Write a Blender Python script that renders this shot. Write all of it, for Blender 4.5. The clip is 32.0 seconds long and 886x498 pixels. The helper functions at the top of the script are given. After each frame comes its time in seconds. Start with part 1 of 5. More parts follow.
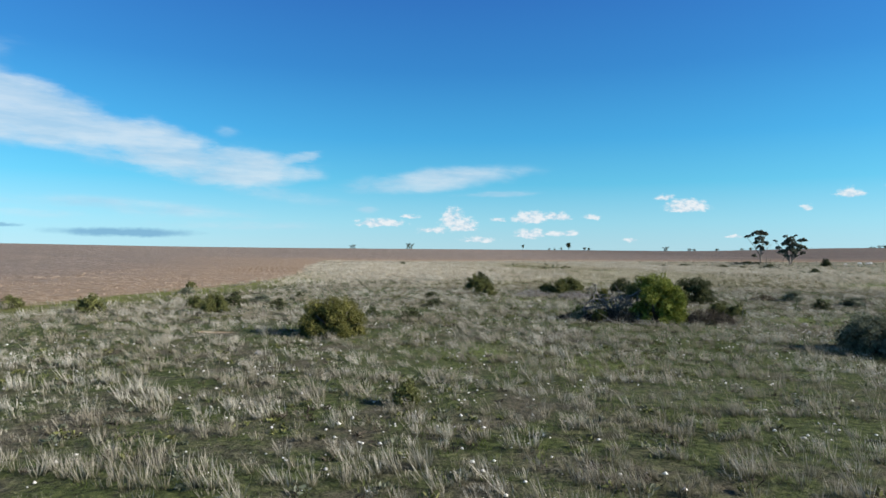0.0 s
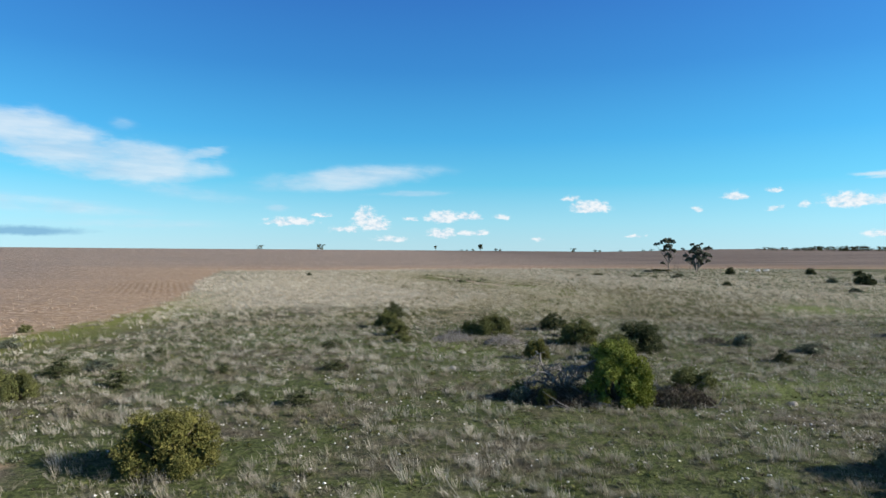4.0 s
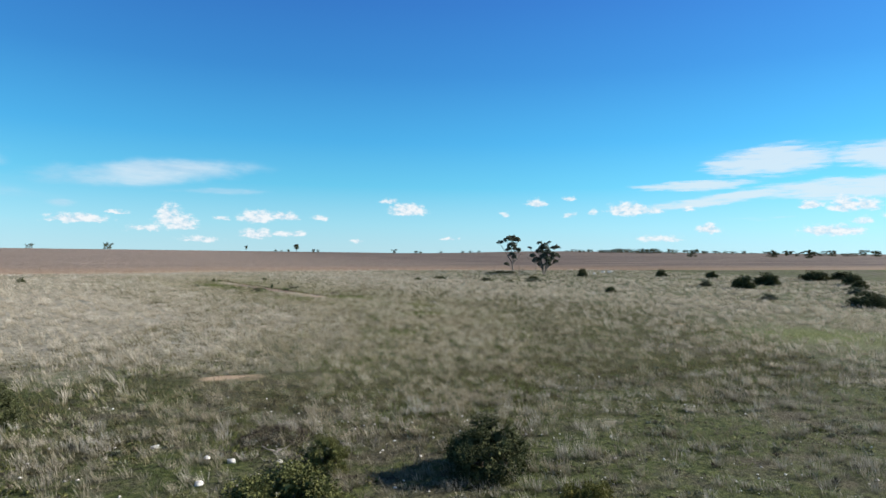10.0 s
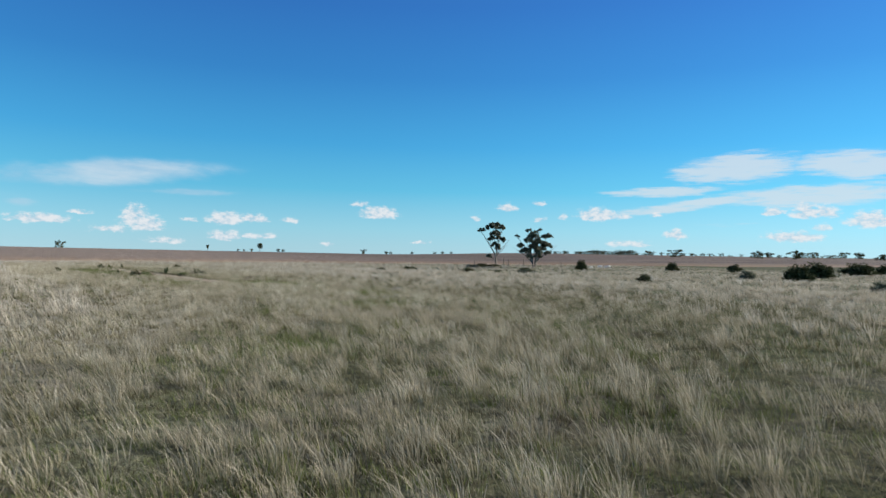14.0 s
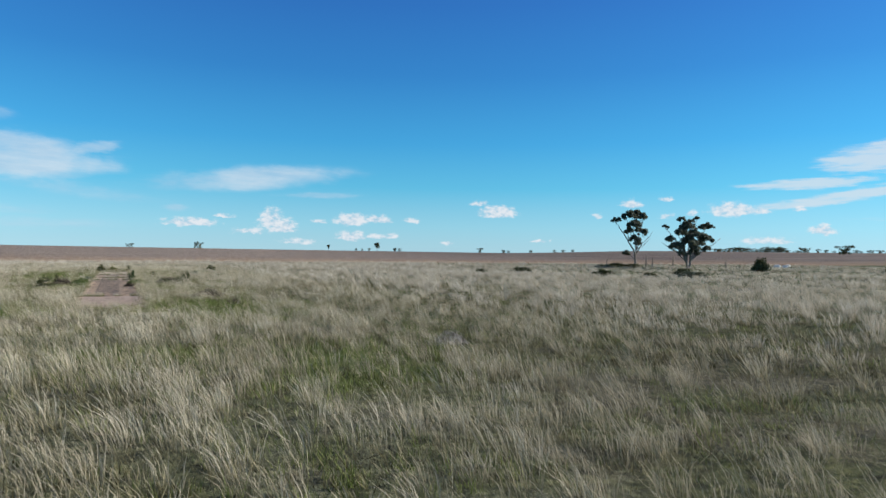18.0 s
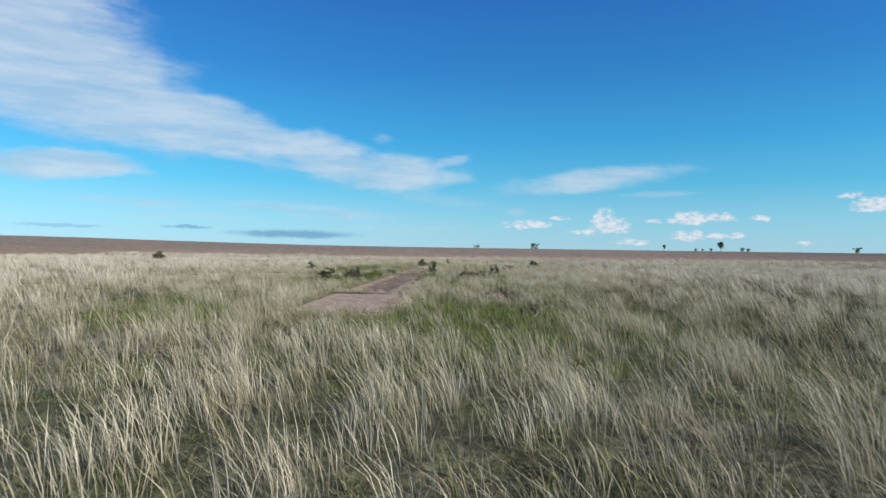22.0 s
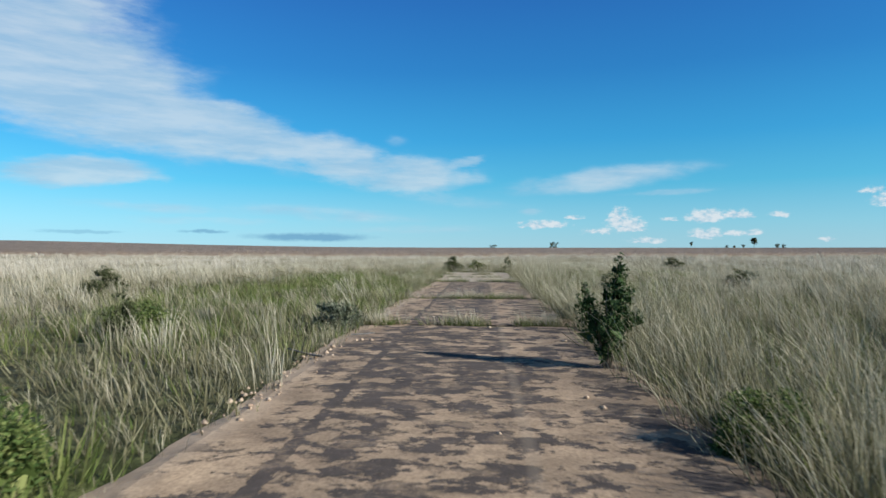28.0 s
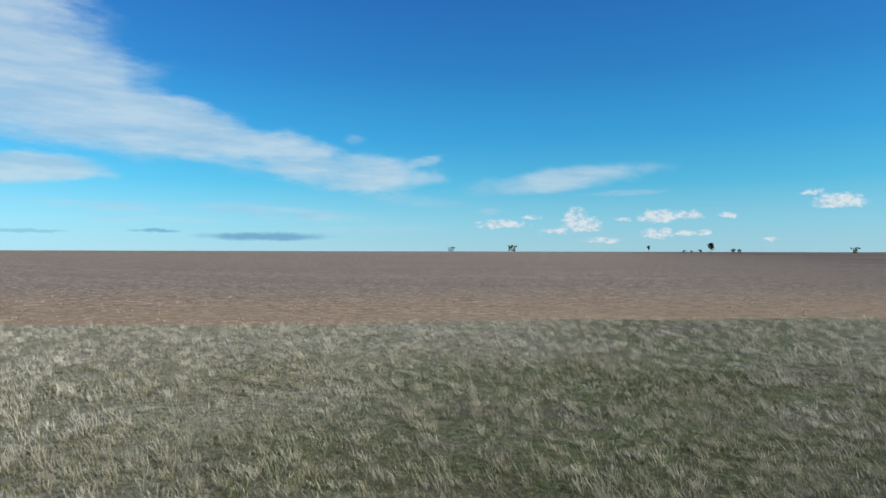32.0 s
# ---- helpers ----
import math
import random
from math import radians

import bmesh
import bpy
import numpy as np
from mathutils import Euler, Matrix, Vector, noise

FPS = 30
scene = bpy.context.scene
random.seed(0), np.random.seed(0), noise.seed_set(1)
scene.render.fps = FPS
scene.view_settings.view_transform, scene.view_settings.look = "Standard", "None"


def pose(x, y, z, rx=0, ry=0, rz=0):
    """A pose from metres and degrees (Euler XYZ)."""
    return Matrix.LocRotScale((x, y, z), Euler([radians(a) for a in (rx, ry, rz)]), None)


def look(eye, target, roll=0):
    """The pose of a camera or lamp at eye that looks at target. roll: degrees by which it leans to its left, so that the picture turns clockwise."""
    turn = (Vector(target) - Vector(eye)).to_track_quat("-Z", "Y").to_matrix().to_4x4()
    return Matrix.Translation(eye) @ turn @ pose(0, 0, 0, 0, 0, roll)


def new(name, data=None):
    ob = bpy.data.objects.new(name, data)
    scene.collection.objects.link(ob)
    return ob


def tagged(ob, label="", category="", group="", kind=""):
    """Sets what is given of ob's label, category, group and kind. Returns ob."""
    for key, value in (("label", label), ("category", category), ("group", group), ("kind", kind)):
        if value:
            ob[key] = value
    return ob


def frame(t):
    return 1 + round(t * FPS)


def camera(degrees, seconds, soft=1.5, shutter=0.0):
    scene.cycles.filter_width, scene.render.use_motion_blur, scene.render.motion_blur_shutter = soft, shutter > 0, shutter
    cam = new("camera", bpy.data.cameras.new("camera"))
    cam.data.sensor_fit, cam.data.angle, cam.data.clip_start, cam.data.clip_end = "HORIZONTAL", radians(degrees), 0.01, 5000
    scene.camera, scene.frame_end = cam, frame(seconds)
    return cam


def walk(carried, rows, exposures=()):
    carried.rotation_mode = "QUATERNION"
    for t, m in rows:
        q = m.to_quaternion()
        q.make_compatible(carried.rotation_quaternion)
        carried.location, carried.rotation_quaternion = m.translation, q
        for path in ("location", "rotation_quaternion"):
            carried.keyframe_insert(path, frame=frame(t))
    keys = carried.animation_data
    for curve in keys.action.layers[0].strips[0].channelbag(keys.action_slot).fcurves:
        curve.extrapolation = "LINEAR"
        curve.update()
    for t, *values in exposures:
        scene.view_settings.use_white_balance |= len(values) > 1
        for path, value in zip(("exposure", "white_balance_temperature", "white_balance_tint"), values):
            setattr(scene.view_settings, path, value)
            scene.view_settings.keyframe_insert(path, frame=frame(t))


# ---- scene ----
cam = camera(71.0, 32.0, shutter=0.1)
PATH = [
    (0, (3.680, 7.206, 3.282), (3.603, 9.204, 3.285), 0.47),
    (0.5, (3.605, 7.482, 3.785), (3.680, 9.480, 3.787), 0.40),
    (1, (3.549, 7.866, 4.287), (3.700, 9.860, 4.285), 0.32),
    (1.5, (3.517, 8.456, 4.698), (3.694, 10.448, 4.700), 0.30),
    (2, (3.550, 9.279, 5.010), (3.741, 11.269, 5.013), 0.28),
    (2.5, (3.664, 10.300, 5.351), (3.862, 12.290, 5.355), 0.35),
    (3, (3.764, 11.483, 5.565), (3.966, 13.473, 5.570), 0.30),
    (3.5, (3.802, 12.895, 5.572), (4.003, 14.884, 5.576), 0.39),
    (5.5, (4.278, 20.458, 5.321), (4.504, 22.445, 5.322), 0.47),
    (6, (4.555, 22.840, 5.294), (4.796, 24.826, 5.297), 0.47),
    (6.5, (4.866, 25.438, 5.255), (5.143, 27.419, 5.258), 0.57),
    (7, (5.232, 28.119, 5.204), (5.576, 30.089, 5.208), 0.56),
    (7.5, (5.724, 30.966, 5.163), (6.139, 32.922, 5.170), 0.56),
    (8, (6.344, 33.876, 5.130), (6.828, 35.817, 5.137), 0.65),
    (8.5, (7.094, 36.756, 5.113), (7.649, 38.677, 5.123), 0.55),
    (9, (7.997, 39.637, 5.032), (8.624, 41.536, 5.044), 0.48),
    (9.5, (8.945, 42.393, 4.896), (9.642, 44.267, 4.909), 0.61),
    (10, (9.892, 44.987, 4.717), (10.657, 46.835, 4.731), 0.74),
    (10.5, (10.936, 47.517, 4.426), (11.752, 49.343, 4.444), 0.77),
    (11, (11.957, 50.061, 3.942), (12.789, 51.879, 3.962), 0.89),
    (11.5, (13.106, 52.722, 3.388), (13.943, 54.539, 3.409), 1.02),
    (12, (14.106, 55.300, 2.929), (14.948, 57.114, 2.951), 1.05),
    (12.5, (15.240, 57.916, 2.544), (16.083, 59.730, 2.566), 1.08),
    (13, (16.443, 60.551, 2.215), (17.286, 62.364, 2.239), 1.18),
    (13.5, (17.603, 63.246, 2.039), (18.448, 65.059, 2.064), 1.26),
    (14, (18.683, 65.887, 1.973), (19.532, 67.697, 2.000), 1.14),
    (14.5, (19.729, 68.492, 1.810), (20.577, 70.303, 1.838), 1.22),
    (16.5, (25.590, 79.927, 2.091), (26.371, 81.768, 2.109), 0.94),
    (17, (26.802, 82.802, 1.922), (27.495, 84.678, 1.941), 0.91),
    (17.5, (27.652, 85.201, 1.829), (28.244, 87.111, 1.848), 0.85),
    (18, (28.207, 87.185, 1.823), (28.697, 89.124, 1.840), 0.89),
    (18.5, (28.540, 88.882, 1.768), (28.904, 90.849, 1.784), 1.01),
    (19, (28.724, 90.342, 1.707), (28.942, 92.330, 1.723), 1.03),
    (19.5, (28.824, 91.845, 1.606), (28.888, 93.844, 1.620), 0.98),
    (20, (28.850, 93.236, 1.471), (28.765, 95.234, 1.484), 1.04),
    (20.5, (28.740, 94.391, 1.338), (28.521, 96.379, 1.348), 1.08),
    (21, (28.540, 95.507, 1.219), (28.211, 97.480, 1.229), 1.02),
    (21.5, (28.437, 96.486, 1.246), (28.016, 98.441, 1.252), 0.85),
    (22, (28.128, 97.605, 1.240), (27.583, 99.530, 1.244), 0.89),
    (22.5, (27.606, 99.348, 1.208), (27.008, 101.256, 1.210), 0.63),
    (23, (27.008, 101.128, 1.152), (26.410, 103.036, 1.156), 0.58),
    (23.5, (26.396, 102.906, 1.109), (25.801, 104.815, 1.113), 0.43),
    (24, (25.706, 105.091, 0.999), (25.110, 107.000, 1.009), 0.25),
    (24.5, (25.130, 106.726, 0.943), (24.534, 108.635, 0.954), 0.05),
    (26.5, (22.299, 114.224, 0.852), (21.698, 116.132, 0.856), 0.60),
    (27, (21.591, 116.402, 0.810), (20.991, 118.310, 0.815), 0.50),
    (27.5, (20.792, 118.787, 0.749), (20.198, 120.696, 0.756), 0.20),
    (28, (20.041, 121.046, 0.753), (19.450, 122.957, 0.760), 0.10),
    (28.5, (19.565, 122.452, 0.821), (18.979, 124.365, 0.828), 0.05),
    (29, (19.338, 123.285, 1.311), (18.786, 125.208, 1.315), 0.10),
    (29.5, (19.083, 123.977, 2.047), (18.566, 125.909, 2.049), 0.10),
    (30, (18.737, 124.935, 2.816), (18.235, 126.871, 2.816), 0.20),
    (30.5, (18.292, 126.408, 3.617), (17.800, 128.346, 3.623), 0.10),
    (31, (17.653, 128.668, 4.398), (17.173, 130.610, 4.405), 0.10),
    (31.5, (17.318, 131.961, 4.878), (16.847, 133.905, 4.885), 0.10),
    (32, (16.992, 135.721, 5.225), (16.530, 137.667, 5.231), 0.10),
]
walk(cam, [(t, look(eye, aim, roll)) for t, eye, aim, roll in PATH],
     exposures=((0, 0.74, 6400, 9), (2, 0.82, 6480, 10), (10, 0.85, 6500, 10), (14, 0.64, 6400, 10), (20, 0.64, 6230, 10), (24, 0.54, 6150, 9), (27.5, 0.56, 6100, 6), (32, 0.54, 6100, 5)))

# ---- light ----
SUN_EL, SUN_X, SUN_Y = radians(25), 0.988, -0.155
sun_way = Vector((SUN_X * math.cos(SUN_EL), SUN_Y * math.cos(SUN_EL), math.sin(SUN_EL)))
sun = new("sun", bpy.data.lights.new("sun", "SUN"))
sun.data.energy, sun.data.angle, sun.data.color = 5.0, radians(0.6), (1.0, 0.94, 0.86)
sun.matrix_world = look(sun_way * 50, (0, 0, 0))

world = bpy.data.worlds.new("sky")
scene.world = world
world.use_nodes = True
wn, wl = world.node_tree.nodes, world.node_tree.links
wn.clear()


def wnode(kind, **values):
    n = wn.new(kind)
    for k, v in values.items():
        n.inputs[k].default_value = v
    return n


def wmath(op, a, b=None, clamp=False):
    n = wn.new("ShaderNodeMath")
    n.operation, n.use_clamp = op, clamp
    for i, v in enumerate((a, b)):
        if v is None:
            continue
        if isinstance(v, (int, float)):
            n.inputs[i].default_value = v
        else:
            wl.new(v, n.inputs[i])
    return n.outputs[0]


sky = wn.new("ShaderNodeTexSky")
sky.sky_type, sky.sun_disc = "NISHITA", False
sky.sun_elevation, sky.sun_rotation = SUN_EL, math.atan2(SUN_X, SUN_Y)
sky.altitude, sky.air_density, sky.dust_density, sky.ozone_density = 200, 1.0, 0.3, 3.0

# clouds: bearing (degrees to the left of +y) and height over the horizon of each view direction
co = wn.new("ShaderNodeTexCoord")
sep = wn.new("ShaderNodeSeparateXYZ")
wl.new(co.outputs["Generated"], sep.inputs[0])
az = wmath("MULTIPLY", wmath("ARCTAN2", wmath("MULTIPLY", sep.outputs[0], -1.0), sep.outputs[1]), 57.2958)
el = wmath("MULTIPLY", wmath("ARCSINE", sep.outputs[2]), 57.2958)
flat = wn.new("ShaderNodeCombineXYZ")
wl.new(az, flat.inputs[0])
wl.new(el, flat.inputs[1])


# clear dry air: the blue deepens quickly with height
height = wnode("ShaderNodeMapRange", **{"From Min": 0.0, "From Max": 90.0})
wl.new(el, height.inputs["Value"])
deep = wn.new("ShaderNodeValToRGB")
while len(deep.color_ramp.elements) < 7:
    deep.color_ramp.elements.new(0.5)
for e, (deg, c) in zip(deep.color_ramp.elements, ((0, (0.44, 0.76, 0.87)), (2.5, (0.31, 0.75, 0.93)), (6, (0.13, 0.62, 0.92)), (10, (0.06, 0.455, 0.87)), (16, (0.034, 0.279, 0.71)), (22, (0.028, 0.194, 0.615)), (60, (0.06, 0.084, 0.13)))):
    e.position, e.color = deg / 90, (*c, 1)
wl.new(height.outputs[0], deep.inputs[0])
lift = wn.new("ShaderNodeVectorMath")
lift.operation = "SCALE"
wl.new(deep.outputs[0], lift.inputs[0])
# brighter towards and away from the sun than across it
toward = wn.new("ShaderNodeVectorMath")
toward.operation = "DOT_PRODUCT"
wl.new(co.outputs["Generated"], toward.inputs[0])
toward.inputs[1].default_value = tuple(sun_way)
phase = wmath("ADD", wmath("MULTIPLY", wmath("POWER", wmath("ABSOLUTE", toward.outputs["Value"]), 2.0), 0.55), 0.85)
wl.new(wmath("MULTIPLY", phase, 10.0), lift.inputs["Scale"])
tint = wn.new("ShaderNodeMix")
tint.data_type = "RGBA"
tint.inputs[0].default_value = 0.88
wl.new(sky.outputs[0], tint.inputs[6])
wl.new(lift.outputs[0], tint.inputs[7])


def wnoise(scale_xy, detail, rough, turn=0.0):
    mp = wn.new("ShaderNodeMapping")
    mp.inputs["Scale"].default_value = (*scale_xy, 1)
    mp.inputs["Rotation"].default_value = (0, 0, radians(turn))
    wl.new(flat.outputs[0], mp.inputs[0])
    nz = wnode("ShaderNodeTexNoise", Scale=1.0, Detail=detail, Roughness=rough)
    wl.new(mp.outputs[0], nz.inputs["Vector"])
    return nz


def warped(nz, amount):
    sub = wn.new("ShaderNodeVectorMath")
    sub.operation = "SUBTRACT"
    wl.new(nz.outputs["Color"], sub.inputs[0])
    sub.inputs[1].default_value = (0.5, 0.5, 0.5)
    mul = wn.new("ShaderNodeVectorMath")
    mul.operation = "MULTIPLY"
    wl.new(sub.outputs[0], mul.inputs[0])
    mul.inputs[1].default_value = (*amount, 0)
    add = wn.new("ShaderNodeVectorMath")
    wl.new(flat.outputs[0], add.inputs[0])
    wl.new(mul.outputs[0], add.inputs[1])
    return add.outputs[0]


def blobs(vector, rows, hard, base=1.0):
    """The strongest of several soft ellipses: bearing, height, half width, half height, tilt (degrees), strength. base over 1: flatter undersides."""
    total = None
    for a, e, sx, sy, turn, strength in rows:
        mp = wn.new("ShaderNodeMapping")
        mp.vector_type = "TEXTURE"
        mp.inputs["Location"].default_value = (a, e, 0)
        mp.inputs["Rotation"].default_value = (0, 0, radians(turn))
        mp.inputs["Scale"].default_value = (sx, sy, 1)
        wl.new(vector, mp.inputs[0])
        local = mp.outputs[0]
        if base > 1:
            part_xyz, join = wn.new("ShaderNodeSeparateXYZ"), wn.new("ShaderNodeCombineXYZ")
            wl.new(local, part_xyz.inputs[0])
            wl.new(part_xyz.outputs[0], join.inputs[0])
            wl.new(wmath("MAXIMUM", part_xyz.outputs[1], wmath("MULTIPLY", part_xyz.outputs[1], -base)), join.inputs[1])
            local = join.outputs[0]
        ln = wn.new("ShaderNodeVectorMath")
        ln.operation = "LENGTH"
        wl.new(local, ln.inputs[0])
        rg = wnode("ShaderNodeMapRange", **{"From Min": 1.35, "From Max": 1.35 - hard, "To Min": 0.0, "To Max": strength})
        rg.interpolation_type = "SMOOTHSTEP"
        wl.new(ln.outputs["Value"], rg.inputs["Value"])
        total = rg.outputs[0] if total is None else wmath("MAXIMUM", total, rg.outputs[0])
    return total


# the long band to the north-west, and the thin veils under it
CIRRUS = [(56, 20, 15, 9.0, 25, 1.3), (49, 14.2, 13, 5.6, 18, 1.3), (44, 11.2, 12, 3.4, 8, 1.2), (35.5, 10.2, 9.0, 2.6, 13, 1.2), (27, 8.4, 7.0, 2.2, 14, 1.1), (20.5, 7.0, 7.0, 1.9, 3, 1.05), (15.5, 8.0, 2.6, 0.7, -18, 0.75),
          (47.6, 6.3, 6.2, 1.45, -4, 1.1), (74, 20, 14, 6, 15, 0.9)]
VEILS = [(28, 3.4, 12, 0.9, 3, 0.5), (42, 3.6, 9, 0.6, 3, 0.45), (20, 2.0, 9, 0.6, 0, 0.45), (38, 2.6, 10, 0.5, 0, 0.45), (14, 4.3, 6, 0.6, 3, 0.4), (18.5, 5.2, 6, 1.0, 8, 0.5),
         (9.2, 3.6, 1.6, 0.4, 0, 0.5), (2.9, 6.45, 9.6, 1.15, -5, 1.0), (-2.9, 5.1, 4.6, 0.36, -2, 0.62), (21.5, 10.0, 1.2, 0.6, 0, 0.35)]
# wind-drawn sheets to the north-east
SHEETS = [(-50.3, 7.85, 5.2, 1.35, -4, 1.3), (-58.6, 7.75, 4.6, 1.2, 4, 1.25), (-44.4, 6.05, 5.2, 0.5, -1, 1.2), (-46.5, 4.85, 6.6, 0.55, -8, 1.2), (-55.5, 5.45, 7.5, 0.95, -1, 1.25),
          (-50, 3.2, 4, 0.25, 0, 0.4), (-67, 6.5, 9, 2.2, -3, 0.8), (-85, 9, 12, 3, 0, 0.7)]
CUMULUS_WEST = [(8.0, 2.3, 2.4, 0.55, 0), (1.35, 2.6, 1.15, 1.25, 0), (0.4, 2.1, 1.5, 0.9, 0), (3.1, 1.7, 1.7, 0.45, 0), (-1.0, 0.85, 1.8, 0.45, 0), (-2.9, 2.75, 0.8, 0.3, 0), (-5.8, 2.85, 1.6, 0.8, 0),
                (-8.1, 3.0, 1.4, 0.5, 0), (-11.4, 3.0, 0.85, 0.42, 0), (-5.7, 1.4, 1.5, 0.65, 0), (-7.8, 1.45, 1.1, 0.35, 0), (-9.2, 1.5, 1.0, 0.42, 0), (5.3, 3.0, 1.0, 0.28, 0), (-14.6, 0.9, 0.8, 0.25, 0), (-17.5, 4.6, 0.95, 0.42, 0), (-19.2, 3.75, 1.9, 0.85, 0)]
CUMULUS_EAST = [(-28.1, 3.55, 0.45, 0.4, 0), (-31.0, 4.55, 1.0, 0.5, 0), (-34.0, 5.0, 0.75, 0.35, 0), (-34.0, 3.55, 0.7, 0.35, 0), (-36.1, 3.8, 0.45, 0.4, 0), (-39.1, 3.85, 2.0, 0.85, 0), (-41.3, 3.9, 1.0, 0.4, 0), (-44.0, 3.95, 0.6, 0.4, 0),
                (-45.6, 2.2, 1.0, 0.6, 0), (-41.8, 1.45, 2.3, 0.42, 0), (-53.1, 4.1, 0.9, 0.5, 0), (-55.4, 4.0, 1.2, 0.9, 0), (-56.8, 4.0, 1.0, 0.7, 0), (-59.7, 3.3, 1.8, 1.0, 0), (-54.6, 2.05, 2.3, 0.65, 0), (-56.6, 2.85, 0.8, 0.45, 0), (-23, 1.3, 1.0, 0.2, 0)]
GREY = [(29.3, 1.25, 5.2, 0.36, 0, 0.85), (38.2, 1.68, 1.9, 0.16, 0, 0.7), (47.5, 1.5, 3, 0.15, 0, 0.4)]


def eroded(mask, nz, amount, low, high):
    """A soft mask broken up by noise."""
    v = wmath("ADD", mask, wmath("MULTIPLY", wmath("SUBTRACT", nz.outputs["Fac"], 0.5), amount))
    rg = wnode("ShaderNodeMapRange", **{"From Min": low, "From Max": high})
    rg.interpolation_type = "SMOOTHSTEP"
    wl.new(v, rg.inputs["Value"])
    return wmath("MULTIPLY", rg.outputs[0], wmath("MULTIPLY", mask, 2.0, True))


fibre = wnoise((0.2, 0.62), 8, 0.6, -14)
streak = wnoise((0.13, 0.75), 7, 0.6, -16)
puff = wnoise((0.9, 1.5), 5, 0.6)
billow = wnoise((1.3, 2.2), 7, 0.66)
drawn = warped(wnoise((0.2, 0.6), 6, 0.62, -14), (4.2, 1.7))
cir = eroded(blobs(drawn, CIRRUS, 1.0), fibre, 1.6, 0.1, 1.2)
cir = wmath("MAXIMUM", cir, eroded(blobs(warped(wnoise((0.25, 0.8), 6, 0.6, -6), (2.4, 0.7)), VEILS, 1.1), fibre, 1.7, 0.0, 1.25))
sheet = eroded(blobs(warped(wnoise((0.35, 1.2), 6, 0.62, -4), (2.2, 0.6)), SHEETS, 1.0), wnoise((0.3, 2.4), 7, 0.65, -4), 2.8, 0.15, 1.25)
cum = blobs(warped(puff, (1.0, 0.7)), [(r[0], r[1], r[2] * 1.2, r[3] * 1.25, r[4], 0.8 if r[3] < 0.5 else 1.0) for r in CUMULUS_WEST + CUMULUS_EAST], 1.1, 2.4)
cum = eroded(cum, billow, 2.1, 0.25, 1.05)
gry = blobs(warped(puff, (3.0, 0.5)), GREY, 0.9)
haze = wnode("ShaderNodeMapRange", **{"From Min": 6.0, "From Max": 0.0, "To Min": 0.0, "To Max": 0.22})
wl.new(el, haze.inputs["Value"])


def over(under, fac, colour):
    mx = wn.new("ShaderNodeMix")
    mx.data_type = "RGBA"
    wl.new(fac, mx.inputs[0])
    wl.new(under, mx.inputs[6])
    if isinstance(colour, tuple):
        mx.inputs[7].default_value = (*colour, 1)
    else:
        wl.new(colour, mx.inputs[7])
    return mx.outputs[2]


def tones(nz, low, high, thin, thick_):
    """Cloud colour between its thin, bluish parts and its thick, bright ones."""
    r = wn.new("ShaderNodeValToRGB")
    for e, p, c in zip(r.color_ramp.elements, (low, high), (thin, thick_)):
        e.position, e.color = p, (*c, 1)
    wl.new(nz.outputs["Fac"], r.inputs[0])
    k = wn.new("ShaderNodeVectorMath")
    k.operation = "SCALE"
    wl.new(r.outputs[0], k.inputs[0])
    k.inputs["Scale"].default_value = CLOUD
    return k.outputs[0]


CLOUD = 8.6
shade = over(tint.outputs[2], haze.outputs[0], (0.62 * CLOUD, 0.86 * CLOUD, 0.99 * CLOUD))
shade = over(shade, gry, (0.22 * CLOUD, 0.47 * CLOUD, 0.70 * CLOUD))
shade = over(shade, wmath("MULTIPLY", cir, 0.8), tones(streak, 0.38, 0.62, (0.53, 0.73, 0.90), (0.77, 0.88, 0.96)))
shade = over(shade, wmath("MULTIPLY", sheet, 0.78), (0.80 * CLOUD, 0.89 * CLOUD, 0.95 * CLOUD))
shade = over(shade, wmath("MULTIPLY", cum, 0.92), tones(billow, 0.36, 0.56, (0.56, 0.73, 0.87), (0.96, 0.98, 1.0)))
back = wnode("ShaderNodeBackground", Strength=0.063)
out = wn.new("ShaderNodeOutputWorld")
wl.new(shade, back.inputs["Color"])
wl.new(back.outputs[0], out.inputs["Surface"])


# ---- materials ----
def material(name, rough=0.85):
    m = bpy.data.materials.new(name)
    m.use_nodes = True
    b = m.node_tree.nodes["Principled BSDF"]
    b.inputs["Roughness"].default_value = rough
    b.inputs["Specular IOR Level"].default_value = 0.25
    return m, m.node_tree.nodes, m.node_tree.links, b


def ramp(nodes, links, fac, stops):
    r = nodes.new("ShaderNodeValToRGB")
    els = r.color_ramp.elements
    while len(els) < len(stops):
        els.new(0.5)
    for e, (p, c) in zip(els, stops):
        e.position, e.color = p, (*c, 1)
    links.new(fac, r.inputs[0])
    return r.outputs[0]


def noise_tex(nodes, links, vector, scale, detail=4, rough=0.6):
    n = nodes.new("ShaderNodeTexNoise")
    n.inputs["Scale"].default_value, n.inputs["Detail"].default_value, n.inputs["Roughness"].default_value = scale, detail, rough
    if vector is not None:
        links.new(vector, n.inputs["Vector"])
    return n.outputs["Fac"]


def mixed(nodes, links, fac, a, b, kind="MIX"):
    m = nodes.new("ShaderNodeMix")
    m.data_type, m.blend_type = "RGBA", kind
    for i, v in ((0, fac), (6, a), (7, b)):
        if isinstance(v, tuple):
            m.inputs[i].default_value = (*v, 1)
        elif isinstance(v, (int, float)):
            m.inputs[i].default_value = v
        else:
            links.new(v, m.inputs[i])
    return m.outputs[2]


